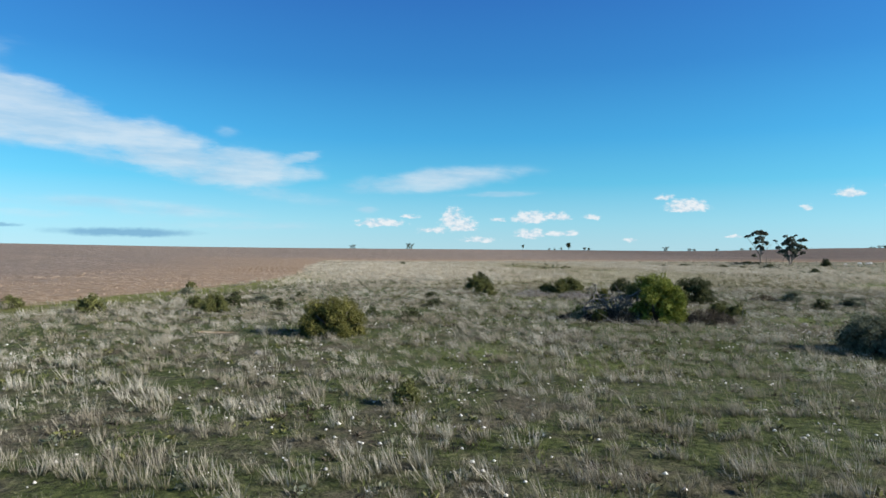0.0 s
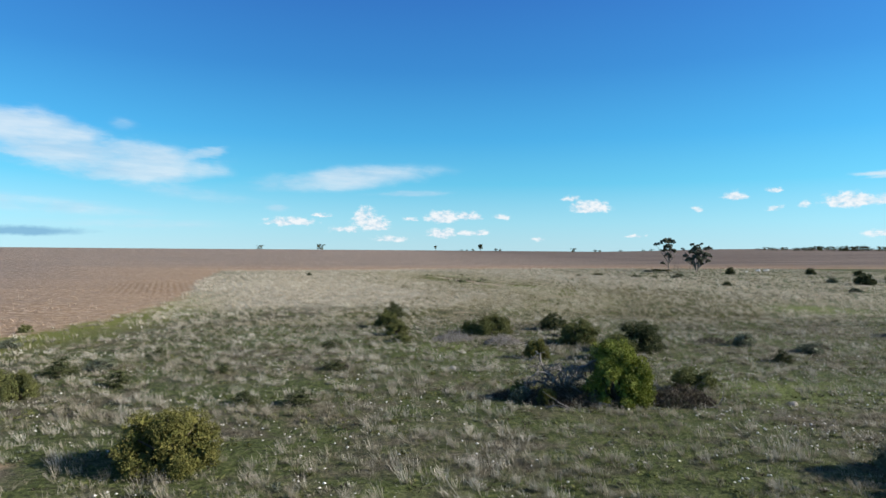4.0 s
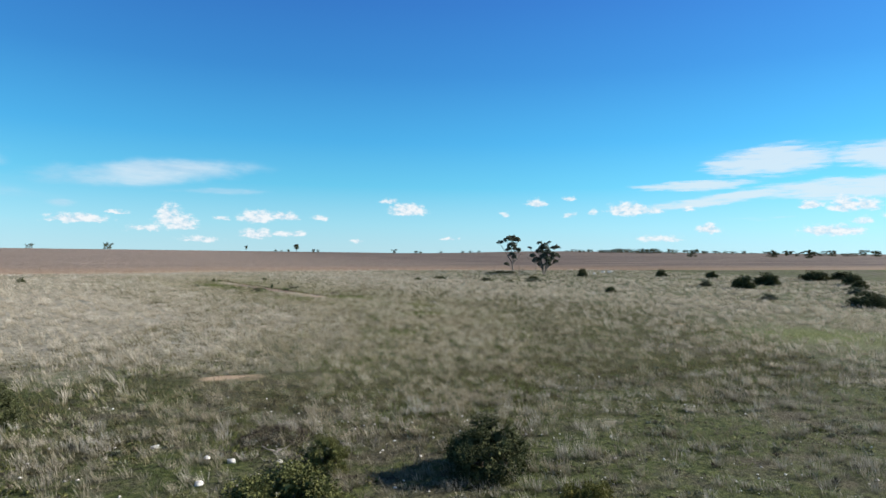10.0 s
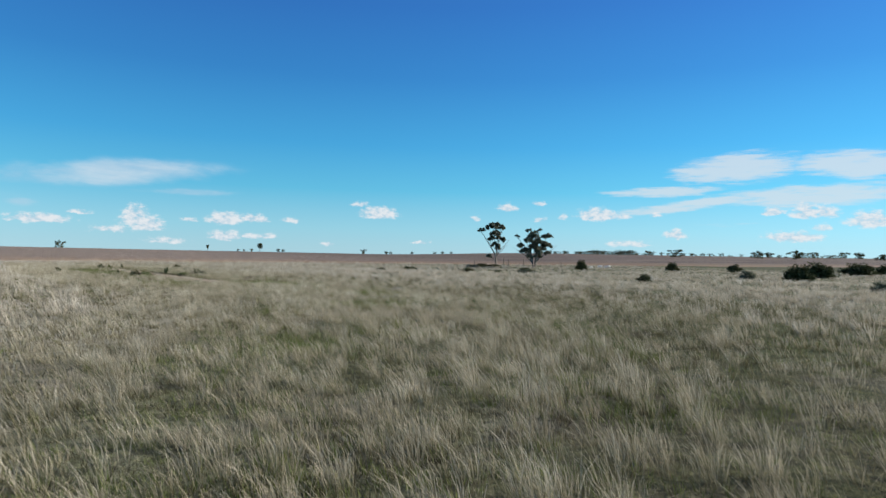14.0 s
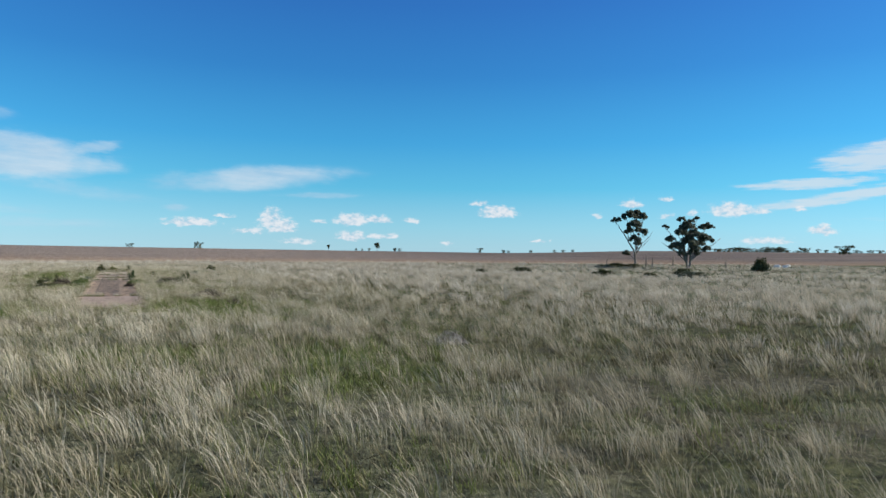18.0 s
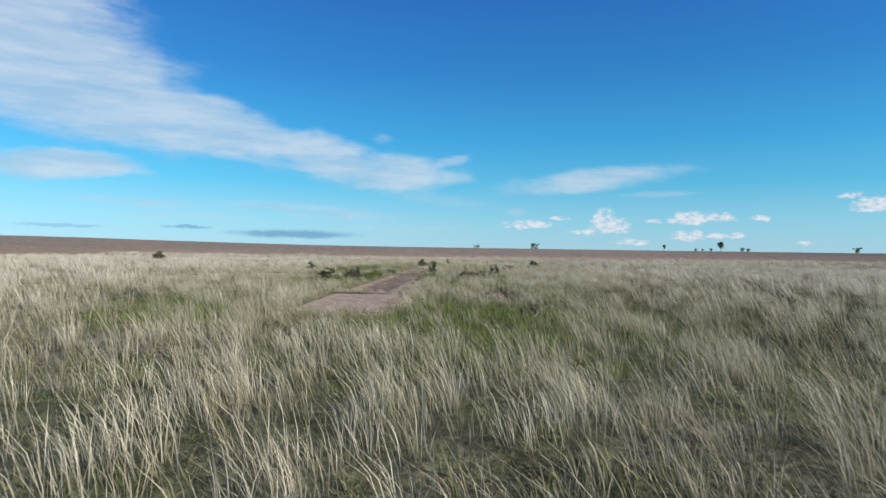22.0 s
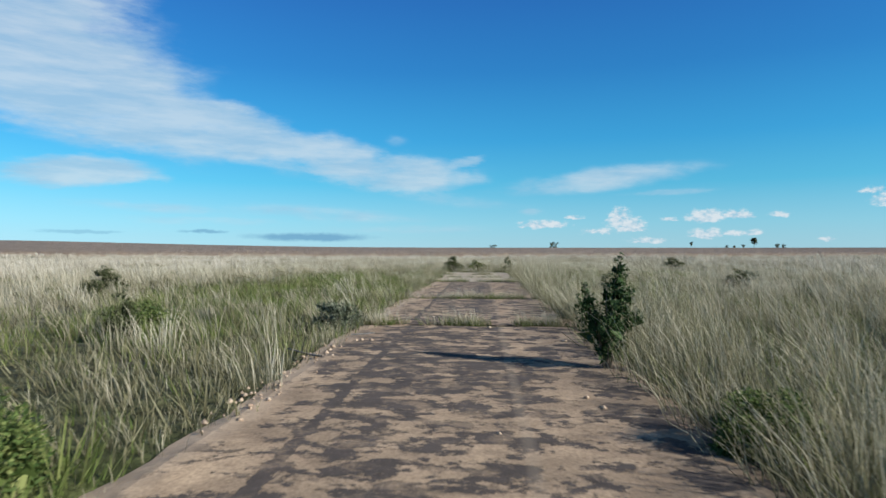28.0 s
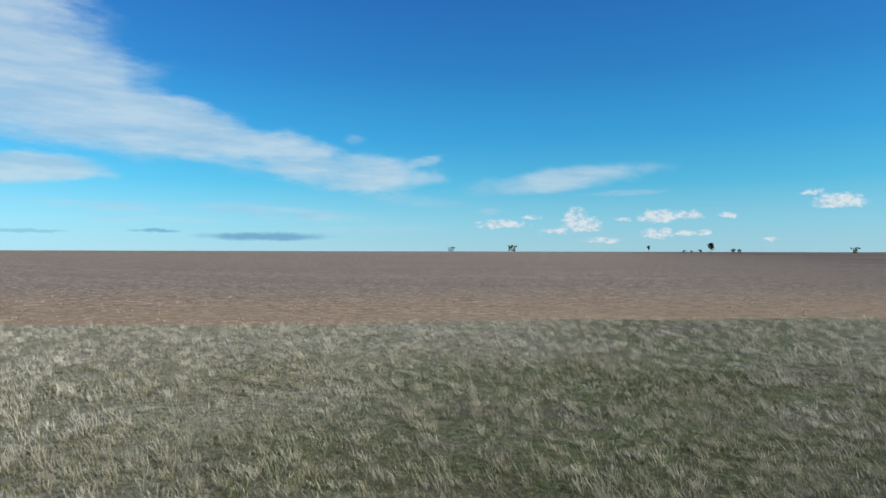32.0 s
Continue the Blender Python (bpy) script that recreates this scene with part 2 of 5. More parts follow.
def calc(nodes, links, op, a, b=0.0, clamp=False):
    n = nodes.new("ShaderNodeMath")
    n.operation, n.use_clamp = op, clamp
    for i, v in enumerate((a, b)):
        if isinstance(v, (int, float)):
            n.inputs[i].default_value = v
        else:
            links.new(v, n.inputs[i])
    return n.outputs[0]


def bumped(nodes, links, b, height, strength, dist):
    bp = nodes.new("ShaderNodeBump")
    bp.inputs["Strength"].default_value, bp.inputs["Distance"].default_value = strength, dist
    links.new(height, bp.inputs["Height"])
    links.new(bp.outputs[0], b.inputs["Normal"])


def plant_material(name, dark, mid, light, low=None, patch=None, through_light=0.14, rough=0.7, tufted=False):
    """Leaves or blades: a shade of its own for each, drifting over the ground. low: a darker root colour, painted shade
    inside the tufts.
    """
    m, n, l, b = material(name, rough)
    geo = n.new("ShaderNodeNewGeometry")
    b.inputs["Specular IOR Level"].default_value = 0.08
    own = geo.outputs["Random Per Island"]
    if tufted:
        tu = n.new("ShaderNodeAttribute")
        tu.attribute_name = "tuft"
        own = calc(n, l, "ADD", calc(n, l, "MULTIPLY", own, 0.4), calc(n, l, "MULTIPLY", tu.outputs["Fac"], 0.6))
    c = ramp(n, l, own, [(0.08, dark), (0.5, mid), (0.92, light)])
    if patch:
        big = noise_tex(n, l, geo.outputs["Position"], 0.22, 4, 0.6)
        c = mixed(n, l, ramp(n, l, big, [(0.42, (0, 0, 0)), (0.66, (1, 1, 1))]), c, patch)
    # painted shade: the lower half of each blade fades to the dark low colour
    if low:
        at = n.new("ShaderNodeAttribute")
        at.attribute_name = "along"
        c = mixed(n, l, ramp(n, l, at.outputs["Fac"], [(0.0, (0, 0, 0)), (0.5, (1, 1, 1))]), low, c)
    l.new(c, b.inputs["Base Color"])
    tr = n.new("ShaderNodeBsdfTranslucent")
    l.new(c, tr.inputs["Color"])
    mx = n.new("ShaderNodeMixShader")
    mx.inputs[0].default_value = through_light
    l.new(b.outputs[0], mx.inputs[1])
    l.new(tr.outputs[0], mx.inputs[2])
    l.new(mx.outputs[0], n["Material Output"].inputs["Surface"])
    return m


def ground_material():
    m, n, l, b = material("dry_pasture_and_tilled_soil", 0.95)
    b.inputs["Specular IOR Level"].default_value = 0.12
    geo = n.new("ShaderNodeNewGeometry")
    pos = geo.outputs["Position"]
    fine, midn, big = noise_tex(n, l, pos, 6.0, 6, 0.7), noise_tex(n, l, pos, 0.7, 5, 0.6), noise_tex(n, l, pos, 0.12, 4, 0.55)
    earth = ramp(n, l, fine, [(0.34, (0.014, 0.012, 0.006)), (0.5, (0.068, 0.058, 0.034)), (0.66, (0.17, 0.15, 0.10))])
    litter = ramp(n, l, noise_tex(n, l, pos, 22.0, 4, 0.7), [(0.42, (0.025, 0.023, 0.013)), (0.6, (0.20, 0.178, 0.125))])
    earth = mixed(n, l, 0.5, earth, litter)
    green = ramp(n, l, fine, [(0.36, (0.014, 0.02, 0.005)), (0.52, (0.058, 0.078, 0.019)), (0.66, (0.12, 0.135, 0.04))])
    how = calc(n, l, "ADD", calc(n, l, "MULTIPLY", midn, 0.6), calc(n, l, "MULTIPLY", big, 0.6))
    pasture = mixed(n, l, ramp(n, l, how, [(0.50, (0, 0, 0)), (0.63, (0.85, 0.85, 0.85))]), earth, green)
    # straw cover towards the pale stand of grass
    pal = n.new("ShaderNodeAttribute")
    pal.attribute_name = "pale"
    straw = ramp(n, l, noise_tex(n, l, pos, 3.0, 6, 0.7), [(0.34, (0.14, 0.125, 0.085)), (0.5, (0.31, 0.28, 0.21)), (0.64, (0.46, 0.42, 0.335))])
    pasture = mixed(n, l, calc(n, l, "MULTIPLY", pal.outputs["Fac"], 0.92), pasture, straw)
    # green turf between the tufts along the way, its colour darkened for their shade
    tf = n.new("ShaderNodeAttribute")
    tf.attribute_name = "shaded_turf"
    shaded_turf = ramp(n, l, fine, [(0.34, (0.010, 0.010, 0.003)), (0.5, (0.042, 0.042, 0.013)), (0.68, (0.105, 0.098, 0.032))])
    pasture = mixed(n, l, calc(n, l, "MULTIPLY", tf.outputs["Fac"], ramp(n, l, how, [(0.46, (0.6, 0.6, 0.6)), (0.62, (0.95, 0.95, 0.95))])), pasture, shaded_turf)
    # bright patches of new grass
    nw = n.new("ShaderNodeAttribute")
    nw.attribute_name = "fresh"
    lawn = ramp(n, l, fine, [(0.36, (0.045, 0.058, 0.014)), (0.52, (0.115, 0.14, 0.035)), (0.66, (0.2, 0.215, 0.07))])
    pasture = mixed(n, l, calc(n, l, "MULTIPLY", nw.outputs["Fac"], 0.85), pasture, lawn)
    # tilled field: furrows, clods, chalky stones
    mp = n.new("ShaderNodeMapping")
    mp.inputs["Rotation"].default_value = (0, 0, radians(-12))
    mp.inputs["Scale"].default_value = (0.7, 1.0, 1)
    l.new(pos, mp.inputs[0])
    furrow = noise_tex(n, l, mp.outputs[0], 1.7, 7, 0.75)
    mp2 = n.new("ShaderNodeMapping")
    mp2.inputs["Rotation"].default_value = (0, 0, radians(-12))
    mp2.inputs["Scale"].default_value = (0.008, 0.11, 1)
    l.new(pos, mp2.inputs[0])
    broad = noise_tex(n, l, mp2.outputs[0], 1.0, 7, 0.7)
    till = ramp(n, l, furrow, [(0.40, (0.085, 0.062, 0.046)), (0.5, (0.225, 0.167, 0.125)), (0.6, (0.42, 0.335, 0.265))])
    till = mixed(n, l, ramp(n, l, broad, [(0.40, (0, 0, 0)), (0.58, (0.85, 0.85, 0.85))]), till, (0.19, 0.152, 0.125))
    till = mixed(n, l, ramp(n, l, noise_tex(n, l, pos, 2.6, 5, 0.75), [(0.55, (0, 0, 0)), (0.59, (0.75, 0.75, 0.75))]), till, (0.46, 0.37, 0.28))
    till = mixed(n, l, ramp(n, l, noise_tex(n, l, pos, 1.1, 5, 0.75), [(0.40, (0.8, 0.8, 0.8)), (0.48, (0, 0, 0))]), till, (0.095, 0.066, 0.048))
    # heavier, darker soil on the eastern slope
    place = n.new("ShaderNodeSeparateXYZ")
    l.new(pos, place.inputs[0])
    heavy = n.new("ShaderNodeMapRange")
    heavy.inputs["From Min"].default_value, heavy.inputs["From Max"].default_value, heavy.inputs["To Max"].default_value = 20.0, 120.0, 0.85
    l.new(place.outputs[0], heavy.inputs["Value"])
    till = mixed(n, l, heavy.outputs[0], till, ramp(n, l, broad, [(0.4, (0.075, 0.056, 0.046)), (0.6, (0.15, 0.115, 0.095))]))
    # a corner still shows its plough lines
    fu = n.new("ShaderNodeAttribute")
    fu.attribute_name = "plough"
    sp = n.new("ShaderNodeSeparateXYZ")
    l.new(pos, sp.inputs[0])
    cross_ = calc(n, l, "ADD", calc(n, l, "MULTIPLY", sp.outputs[0], 0.95), calc(n, l, "MULTIPLY", sp.outputs[1], 0.31))
    ridge = calc(n, l, "SINE", calc(n, l, "ADD", calc(n, l, "MULTIPLY", cross_, 7.6), calc(n, l, "MULTIPLY", midn, 3.0)))
    till = mixed(n, l, calc(n, l, "MULTIPLY", fu.outputs["Fac"], calc(n, l, "MULTIPLY", calc(n, l, "ADD", ridge, 0.2, True), 0.85)), till, (0.10, 0.066, 0.045))
    ed = n.new("ShaderNodeAttribute")
    ed.attribute_name = "tilled"
    red = n.new("ShaderNodeMapRange")
    red.inputs["From Min"].default_value, red.inputs["From Max"].default_value = 38.0, 3.0
    l.new(ed.outputs["Fac"], red.inputs["Value"])
    till = mixed(n, l, calc(n, l, "MULTIPLY", calc(n, l, "MULTIPLY", red.outputs[0], midn), 0.8), till, (0.38, 0.247, 0.132))
    wob = calc(n, l, "MULTIPLY", calc(n, l, "SUBTRACT", noise_tex(n, l, pos, 0.5, 5, 0.65), 0.5), 6.0)
    line = n.new("ShaderNodeMapRange")
    line.inputs["From Min"].default_value, line.inputs["From Max"].default_value = -0.7, 0.7
    l.new(calc(n, l, "ADD", ed.outputs["Fac"], wob), line.inputs["Value"])
    # a fresh green fringe runs along the tilled edge
    fr = n.new("ShaderNodeMapRange")
    fr.inputs["From Min"].default_value, fr.inputs["From Max"].default_value = -7.0, -1.5
    l.new(calc(n, l, "ADD", ed.outputs["Fac"], wob), fr.inputs["Value"])
    fg = n.new("ShaderNodeAttribute")
    fg.attribute_name = "fringe"
    pasture = mixed(n, l, calc(n, l, "MULTIPLY", calc(n, l, "MULTIPLY", fr.outputs[0], fg.outputs["Fac"]), 0.8), pasture, (0.15, 0.155, 0.035))
    pasture = mixed(n, l, line.outputs[0], pasture, till)
    # bare sandy spots
    sd = n.new("ShaderNodeAttribute")
    sd.attribute_name = "sand"
    pasture = mixed(n, l, ramp(n, l, calc(n, l, "ADD", sd.outputs["Fac"], calc(n, l, "MULTIPLY", midn, 0.5)), [(0.62, (0, 0, 0)), (0.75, (1, 1, 1))]),
                    pasture, (0.40, 0.29, 0.19))
    l.new(pasture, b.inputs["Base Color"])
    bumped(n, l, b, calc(n, l, "ADD", fine, midn), 0.9, 0.14)
    return m


def concrete_material(name, tan, tan2, dark, amount, chips=0.0):
    """Sandy old concrete with worn patches of a black sheet stuck on it."""
    m, n, l, b = material(name, 0.9)
    tc = n.new("ShaderNodeTexCoord")
    ob = tc.outputs["Object"]
    base = ramp(n, l, noise_tex(n, l, ob, 2.2, 8, 0.7), [(0.3, tan2), (0.55, tan), (0.75, tuple(min(1, c * 1.25) for c in tan))])
    grit = noise_tex(n, l, ob, 60.0, 3, 0.7)
    base = mixed(n, l, 0.55, base, ramp(n, l, grit, [(0.35, (0.35, 0.33, 0.31)), (0.62, (1, 1, 1))]), "MULTIPLY")
    if chips:
        chip = noise_tex(n, l, ob, 24.0, 3, 0.6)
        where = noise_tex(n, l, ob, 1.1, 4, 0.6)
        base = mixed(n, l, calc(n, l, "MULTIPLY", ramp(n, l, chip, [(0.53, (0, 0, 0)), (0.58, (1, 1, 1))]), ramp(n, l, where, [(0.4, (0.25, 0.25, 0.25)), (0.6, (chips, chips, chips))])), base, (0.70, 0.62, 0.52))
    mp = n.new("ShaderNodeMapping")
    mp.inputs["Scale"].default_value = (1.25, 1.7, 1)
    l.new(ob, mp.inputs[0])
    cross = noise_tex(n, l, mp.outputs[0], 3.4, 10, 0.70)
    sep_ = n.new("ShaderNodeSeparateXYZ")
    l.new(ob, sep_.inputs[0])
    # the sheet lies between two seams along the strip
    a = n.new("ShaderNodeMapRange")
    a.inputs["From Min"].default_value, a.inputs["From Max"].default_value = -0.61, -0.54
    l.new(sep_.outputs[0], a.inputs["Value"])
    c_ = n.new("ShaderNodeMapRange")
    c_.inputs["From Min"].default_value, c_.inputs["From Max"].default_value = 0.34, 0.27
    l.new(sep_.outputs[0], c_.inputs["Value"])
    lane = calc(n, l, "MULTIPLY", a.outputs[0], c_.outputs[0])
    seam = calc(n, l, "MULTIPLY", calc(n, l, "MULTIPLY", a.outputs[0], calc(n, l, "SUBTRACT", 1.0, a.outputs[0])), 0.45)
    wide = noise_tex(n, l, ob, 0.55, 3, 0.5)
    worn = calc(n, l, "ADD", calc(n, l, "ADD", cross, calc(n, l, "MULTIPLY", lane, 0.05)), calc(n, l, "ADD", calc(n, l, "MULTIPLY", calc(n, l, "SUBTRACT", wide, 0.5), 0.25), seam))
    mask = ramp(n, l, worn, [(0.595 - amount, (0, 0, 0)), (0.63 - amount, (0.92, 0.92, 0.92))])
    film_ = ramp(n, l, noise_tex(n, l, mp.outputs[0], 1.3, 9, 0.68), [(0.47, (0, 0, 0)), (0.56, (0.45, 0.45, 0.45))])
    base = mixed(n, l, film_, base, tuple(c * 0.42 for c in tan2))
    mask = calc(n, l, "MULTIPLY", mask, ramp(n, l, noise_tex(n, l, ob, 7.0, 5, 0.7), [(0.36, (0.45, 0.45, 0.45)), (0.5, (1, 1, 1))]))
    tar = ramp(n, l, noise_tex(n, l, ob, 9.0, 6, 0.7), [(0.3, dark), (0.7, tuple(c * 2.2 for c in dark))])
    edge = calc(n, l, "MULTIPLY", c_.outputs[0], calc(n, l, "SUBTRACT", 1.0, c_.outputs[0]))
    rim_ = n.new("ShaderNodeMapRange")
    rim_.inputs["From Min"].default_value, rim_.inputs["From Max"].default_value = -0.86, -0.98
    l.new(calc(n, l, "ADD", sep_.outputs[0], calc(n, l, "MULTIPLY", calc(n, l, "SUBTRACT", wide, 0.5), 0.3)), rim_.inputs["Value"])
    mask = calc(n, l, "MULTIPLY", mask, calc(n, l, "SUBTRACT", 1.0, calc(n, l, "MULTIPLY", rim_.outputs[0], 0.8)))
    base = mixed(n, l, calc(n, l, "MULTIPLY", rim_.outputs[0], 0.5), base, (0.55, 0.42, 0.30))
    full = mixed(n, l, mask, base, tar)
    l.new(mixed(n, l, calc(n, l, "MULTIPLY", edge, 1.0, True), full, (0.36, 0.28, 0.20)), b.inputs["Base Color"])
    h = calc(n, l, "ADD", calc(n, l, "MULTIPLY", grit, 0.3), calc(n, l, "MULTIPLY", mask, 0.5))
    bumped(n, l, b, h, 0.6, 0.012)
    return m


def bark_material(name, dark, light, rough=0.9):
    m, n, l, b = material(name, rough)
    tc = n.new("ShaderNodeTexCoord")
    mp = n.new("ShaderNodeMapping")
    mp.inputs["Scale"].default_value = (6, 6, 1.5)
    l.new(tc.outputs["Object"], mp.inputs[0])
    f = noise_tex(n, l, mp.outputs[0], 3.0, 6, 0.7)
    l.new(ramp(n, l, f, [(0.3, dark), (0.7, light)]), b.inputs["Base Color"])
    bumped(n, l, b, f, 0.6, 0.02)
    return m


def stone_material(name, dark, light):
    m, n, l, b = material(name, 0.9)
    tc = n.new("ShaderNodeTexCoord")
    f = noise_tex(n, l, tc.outputs["Object"], 7.0, 6, 0.7)
    l.new(ramp(n, l, f, [(0.3, dark), (0.65, light)]), b.inputs["Base Color"])
    bumped(n, l, b, f, 0.7, 0.02)
    return m


GROUND = ground_material()
# low: root colours darkened for the shade deep in the grass
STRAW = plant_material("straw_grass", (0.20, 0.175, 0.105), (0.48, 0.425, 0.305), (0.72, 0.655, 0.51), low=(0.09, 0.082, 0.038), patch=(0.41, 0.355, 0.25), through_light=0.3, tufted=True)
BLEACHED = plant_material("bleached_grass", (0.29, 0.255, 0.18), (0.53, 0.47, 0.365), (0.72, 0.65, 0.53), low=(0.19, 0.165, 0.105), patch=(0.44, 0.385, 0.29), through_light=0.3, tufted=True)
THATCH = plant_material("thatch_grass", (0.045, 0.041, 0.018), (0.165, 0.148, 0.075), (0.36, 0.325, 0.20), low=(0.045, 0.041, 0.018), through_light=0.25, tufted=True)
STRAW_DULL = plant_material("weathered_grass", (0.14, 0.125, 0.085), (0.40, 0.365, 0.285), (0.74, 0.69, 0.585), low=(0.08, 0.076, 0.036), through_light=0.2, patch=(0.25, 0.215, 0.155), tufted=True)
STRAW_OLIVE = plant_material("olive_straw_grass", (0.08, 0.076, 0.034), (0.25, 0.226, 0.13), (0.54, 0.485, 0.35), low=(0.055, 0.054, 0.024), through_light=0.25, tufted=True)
GREEN = plant_material("fresh_grass", (0.042, 0.062, 0.014), (0.105, 0.138, 0.034), (0.225, 0.24, 0.085), through_light=0.25, tufted=True)
LEAF_BRIGHT = plant_material("bright_leaf", (0.07, 0.09, 0.014), (0.175, 0.2, 0.032), (0.31, 0.33, 0.075), through_light=0.06, rough=0.6)
LEAF_OLIVE = plant_material("olive_leaf", (0.062, 0.068, 0.023), (0.112, 0.119, 0.040), (0.175, 0.178, 0.067), through_light=0.08, rough=0.8)
LEAF_YELLOW = plant_material("yellow_green_leaf", (0.085, 0.088, 0.024), (0.125, 0.122, 0.034), (0.17, 0.155, 0.05), through_light=0.08, rough=0.8)
LEAF_DARK = plant_material("dark_leaf", (0.032, 0.037, 0.016), (0.066, 0.074, 0.031), (0.110, 0.117, 0.053), through_light=0.08, rough=0.8)
LEAF_SAPLING = plant_material("sapling_leaf", (0.019, 0.038, 0.014), (0.043, 0.072, 0.025), (0.076, 0.111, 0.038), through_light=0.06, rough=0.6)
LEAF_WEED = plant_material("weed_leaf", (0.035, 0.058, 0.015), (0.09, 0.125, 0.034), (0.19, 0.21, 0.07), through_light=0.15, rough=0.6)
LEAF_GREY = plant_material("grey_green_leaf", (0.07, 0.08, 0.05), (0.125, 0.138, 0.09), (0.20, 0.21, 0.15), through_light=0.2)
LEAF_GUM = plant_material("gum_leaf", (0.06, 0.07, 0.048), (0.135, 0.148, 0.105), (0.25, 0.26, 0.195), through_light=0.3, rough=0.5)
TWIG = plant_material("dry_twig", (0.022, 0.017, 0.012), (0.056, 0.044, 0.032), (0.14, 0.115, 0.088), through_light=0.0, rough=0.9)
PALE_TWIG = plant_material("bleached_twig", (0.11, 0.095, 0.08), (0.24, 0.215, 0.19), (0.42, 0.39, 0.35), through_light=0.0, rough=0.9)
BARK = bark_material("brown_bark", (0.05, 0.04, 0.03), (0.15, 0.12, 0.09))
GUM_BARK = bark_material("pale_gum_bark", (0.11, 0.09, 0.07), (0.32, 0.28, 0.24))
DEAD_WOOD = bark_material("bleached_dead_wood", (0.05, 0.043, 0.036), (0.30, 0.275, 0.245))
POST_WOOD = bark_material("weathered_post", (0.09, 0.075, 0.06), (0.24, 0.21, 0.18))
CLOD = stone_material("pale_soil_clod", (0.22, 0.15, 0.10), (0.52, 0.40, 0.29))
WHITE_STONE = stone_material("white_limestone", (0.45, 0.42, 0.37), (0.78, 0.75, 0.69))
GREY_STONE = stone_material("grey_fieldstone", (0.15, 0.135, 0.12), (0.36, 0.33, 0.29))
SLAB_SHEET = concrete_material("concrete_with_tar_sheet", (0.49, 0.35, 0.225), (0.35, 0.245, 0.16), (0.036, 0.029, 0.026), 0.095)
SLAB_BARE = concrete_material("bare_sandy_concrete", (0.52, 0.43, 0.315), (0.32, 0.25, 0.18), (0.10, 0.082, 0.07), -0.02)
SLAB_GRAVEL = concrete_material("gravelly_pink_concrete", (0.40, 0.29, 0.215), (0.22, 0.145, 0.105), (0.10, 0.07, 0.055), -0.05, 0.7)
WIRE, _n, _l, _b = material("rusty_wire", 0.6)
_b.inputs["Base Color"].default_value, _b.inputs["Metallic"].default_value = (0.16, 0.11, 0.085, 1), 0.7


# ---- the land ----
GRASS_EDGE = [(-30, -60), (-25, 25), (-19.5, 50), (-17, 62), (-16.5, 74), (-18.5, 90), (-22, 105), (-26, 122), (-30, 145), (-33, 165), (-23, 168.3), (-9, 172),
              (6, 178.3), (24, 184), (40, 188), (80, 190), (120, 182), (172, 166), (260, 140), (420, 100), (420, -60)]


def field_distance(x, y):
    """Metres outside the pasture's edge: more than 0 on the tilled field."""
    x, y = np.asarray(x, float), np.asarray(y, float)
    best, inside = np.full(x.shape, 1e9), np.zeros(x.shape, bool)
    for (ax, ay), (bx, by) in zip(GRASS_EDGE, GRASS_EDGE[1:] + GRASS_EDGE[:1]):
        dx, dy = bx - ax, by - ay
        k = np.clip(((x - ax) * dx + (y - ay) * dy) / (dx * dx + dy * dy), 0, 1)
        best = np.minimum(best, np.hypot(x - ax - k * dx, y - ay - k * dy))
        cross = (ay > y) != (by > y)
        inside ^= cross & (x < dx * (y - ay) / (dy if dy else 1e-9) + ax)
    return np.where(inside, -best, best)


def land(x, y):
    """Height of the ground: level round the walk, a long low rise about the field, falling away behind it."""
    dx, dy = np.asarray(x, float) - 15, np.asarray(y, float) - 75
    r = np.hypot(dx, dy)
    west = np.clip((np.degrees(np.arctan2(-dx, dy)) - 18) / 27, 0, 1)
    t = np.clip((r - 85) / (800 - 470 * west * west * (3 - 2 * west)), 0, 1)
    z = (4.4 + 0.6 * west) * t * (2 - t) - np.clip((r - 1000) / 400, 0, 20) * 1.6
    turn = np.degrees(np.arctan2(dx, dy))
    east = np.clip((turn - 19) / 16, 0, 1) * np.clip((150 - turn) / 40, 0, 1)
    z = z + 5.2 * east * east * (3 - 2 * east) * np.clip((r - 130) / 640, 0, 1)
    a, b = strip_uv(x, y)
    clear = np.maximum(np.abs(a), np.maximum(-b, b - STRIP_L))
    return z + 0.05 * np.sin(x * 0.21 + 1.3) * np.sin(y * 0.17) * np.clip(r / 40, 0, 1) * np.clip((clear - 3) / 5, 0, 1)


def up(x, y, dz=0.0):
    return float(land(x, y)) + dz


def waves(x, y, seed, size):
    """A cheap smooth random field, 0 to 1."""
    rng = np.random.default_rng(seed)
    v = np.zeros(np.shape(x))
    for i in range(9):
        a, f, p = rng.uniform(0, 6.28), rng.uniform(0.5, 1.7) / size, rng.uniform(0, 6.28)
        v = v + np.sin((np.cos(a) * x + np.sin(a) * y) * f * 6.28 + p)
    return np.clip(0.5 + v / 9, 0, 1)


STRIP_A, STRIP_B, STRIP_W = Vector((22.98, 108.3)), Vector((14.88, 141.9)), 2.16
STRIP_WAY = (STRIP_B - STRIP_A).normalized()
STRIP_L = (STRIP_B - STRIP_A).length


def strip_uv(x, y):
    """Metres across the strip (to the right of its middle) and along it."""
    dx, dy = np.asarray(x, float) - STRIP_A.x, np.asarray(y, float) - STRIP_A.y
    return dx * STRIP_WAY.y - dy * STRIP_WAY.x, dx * STRIP_WAY.x + dy * STRIP_WAY.y


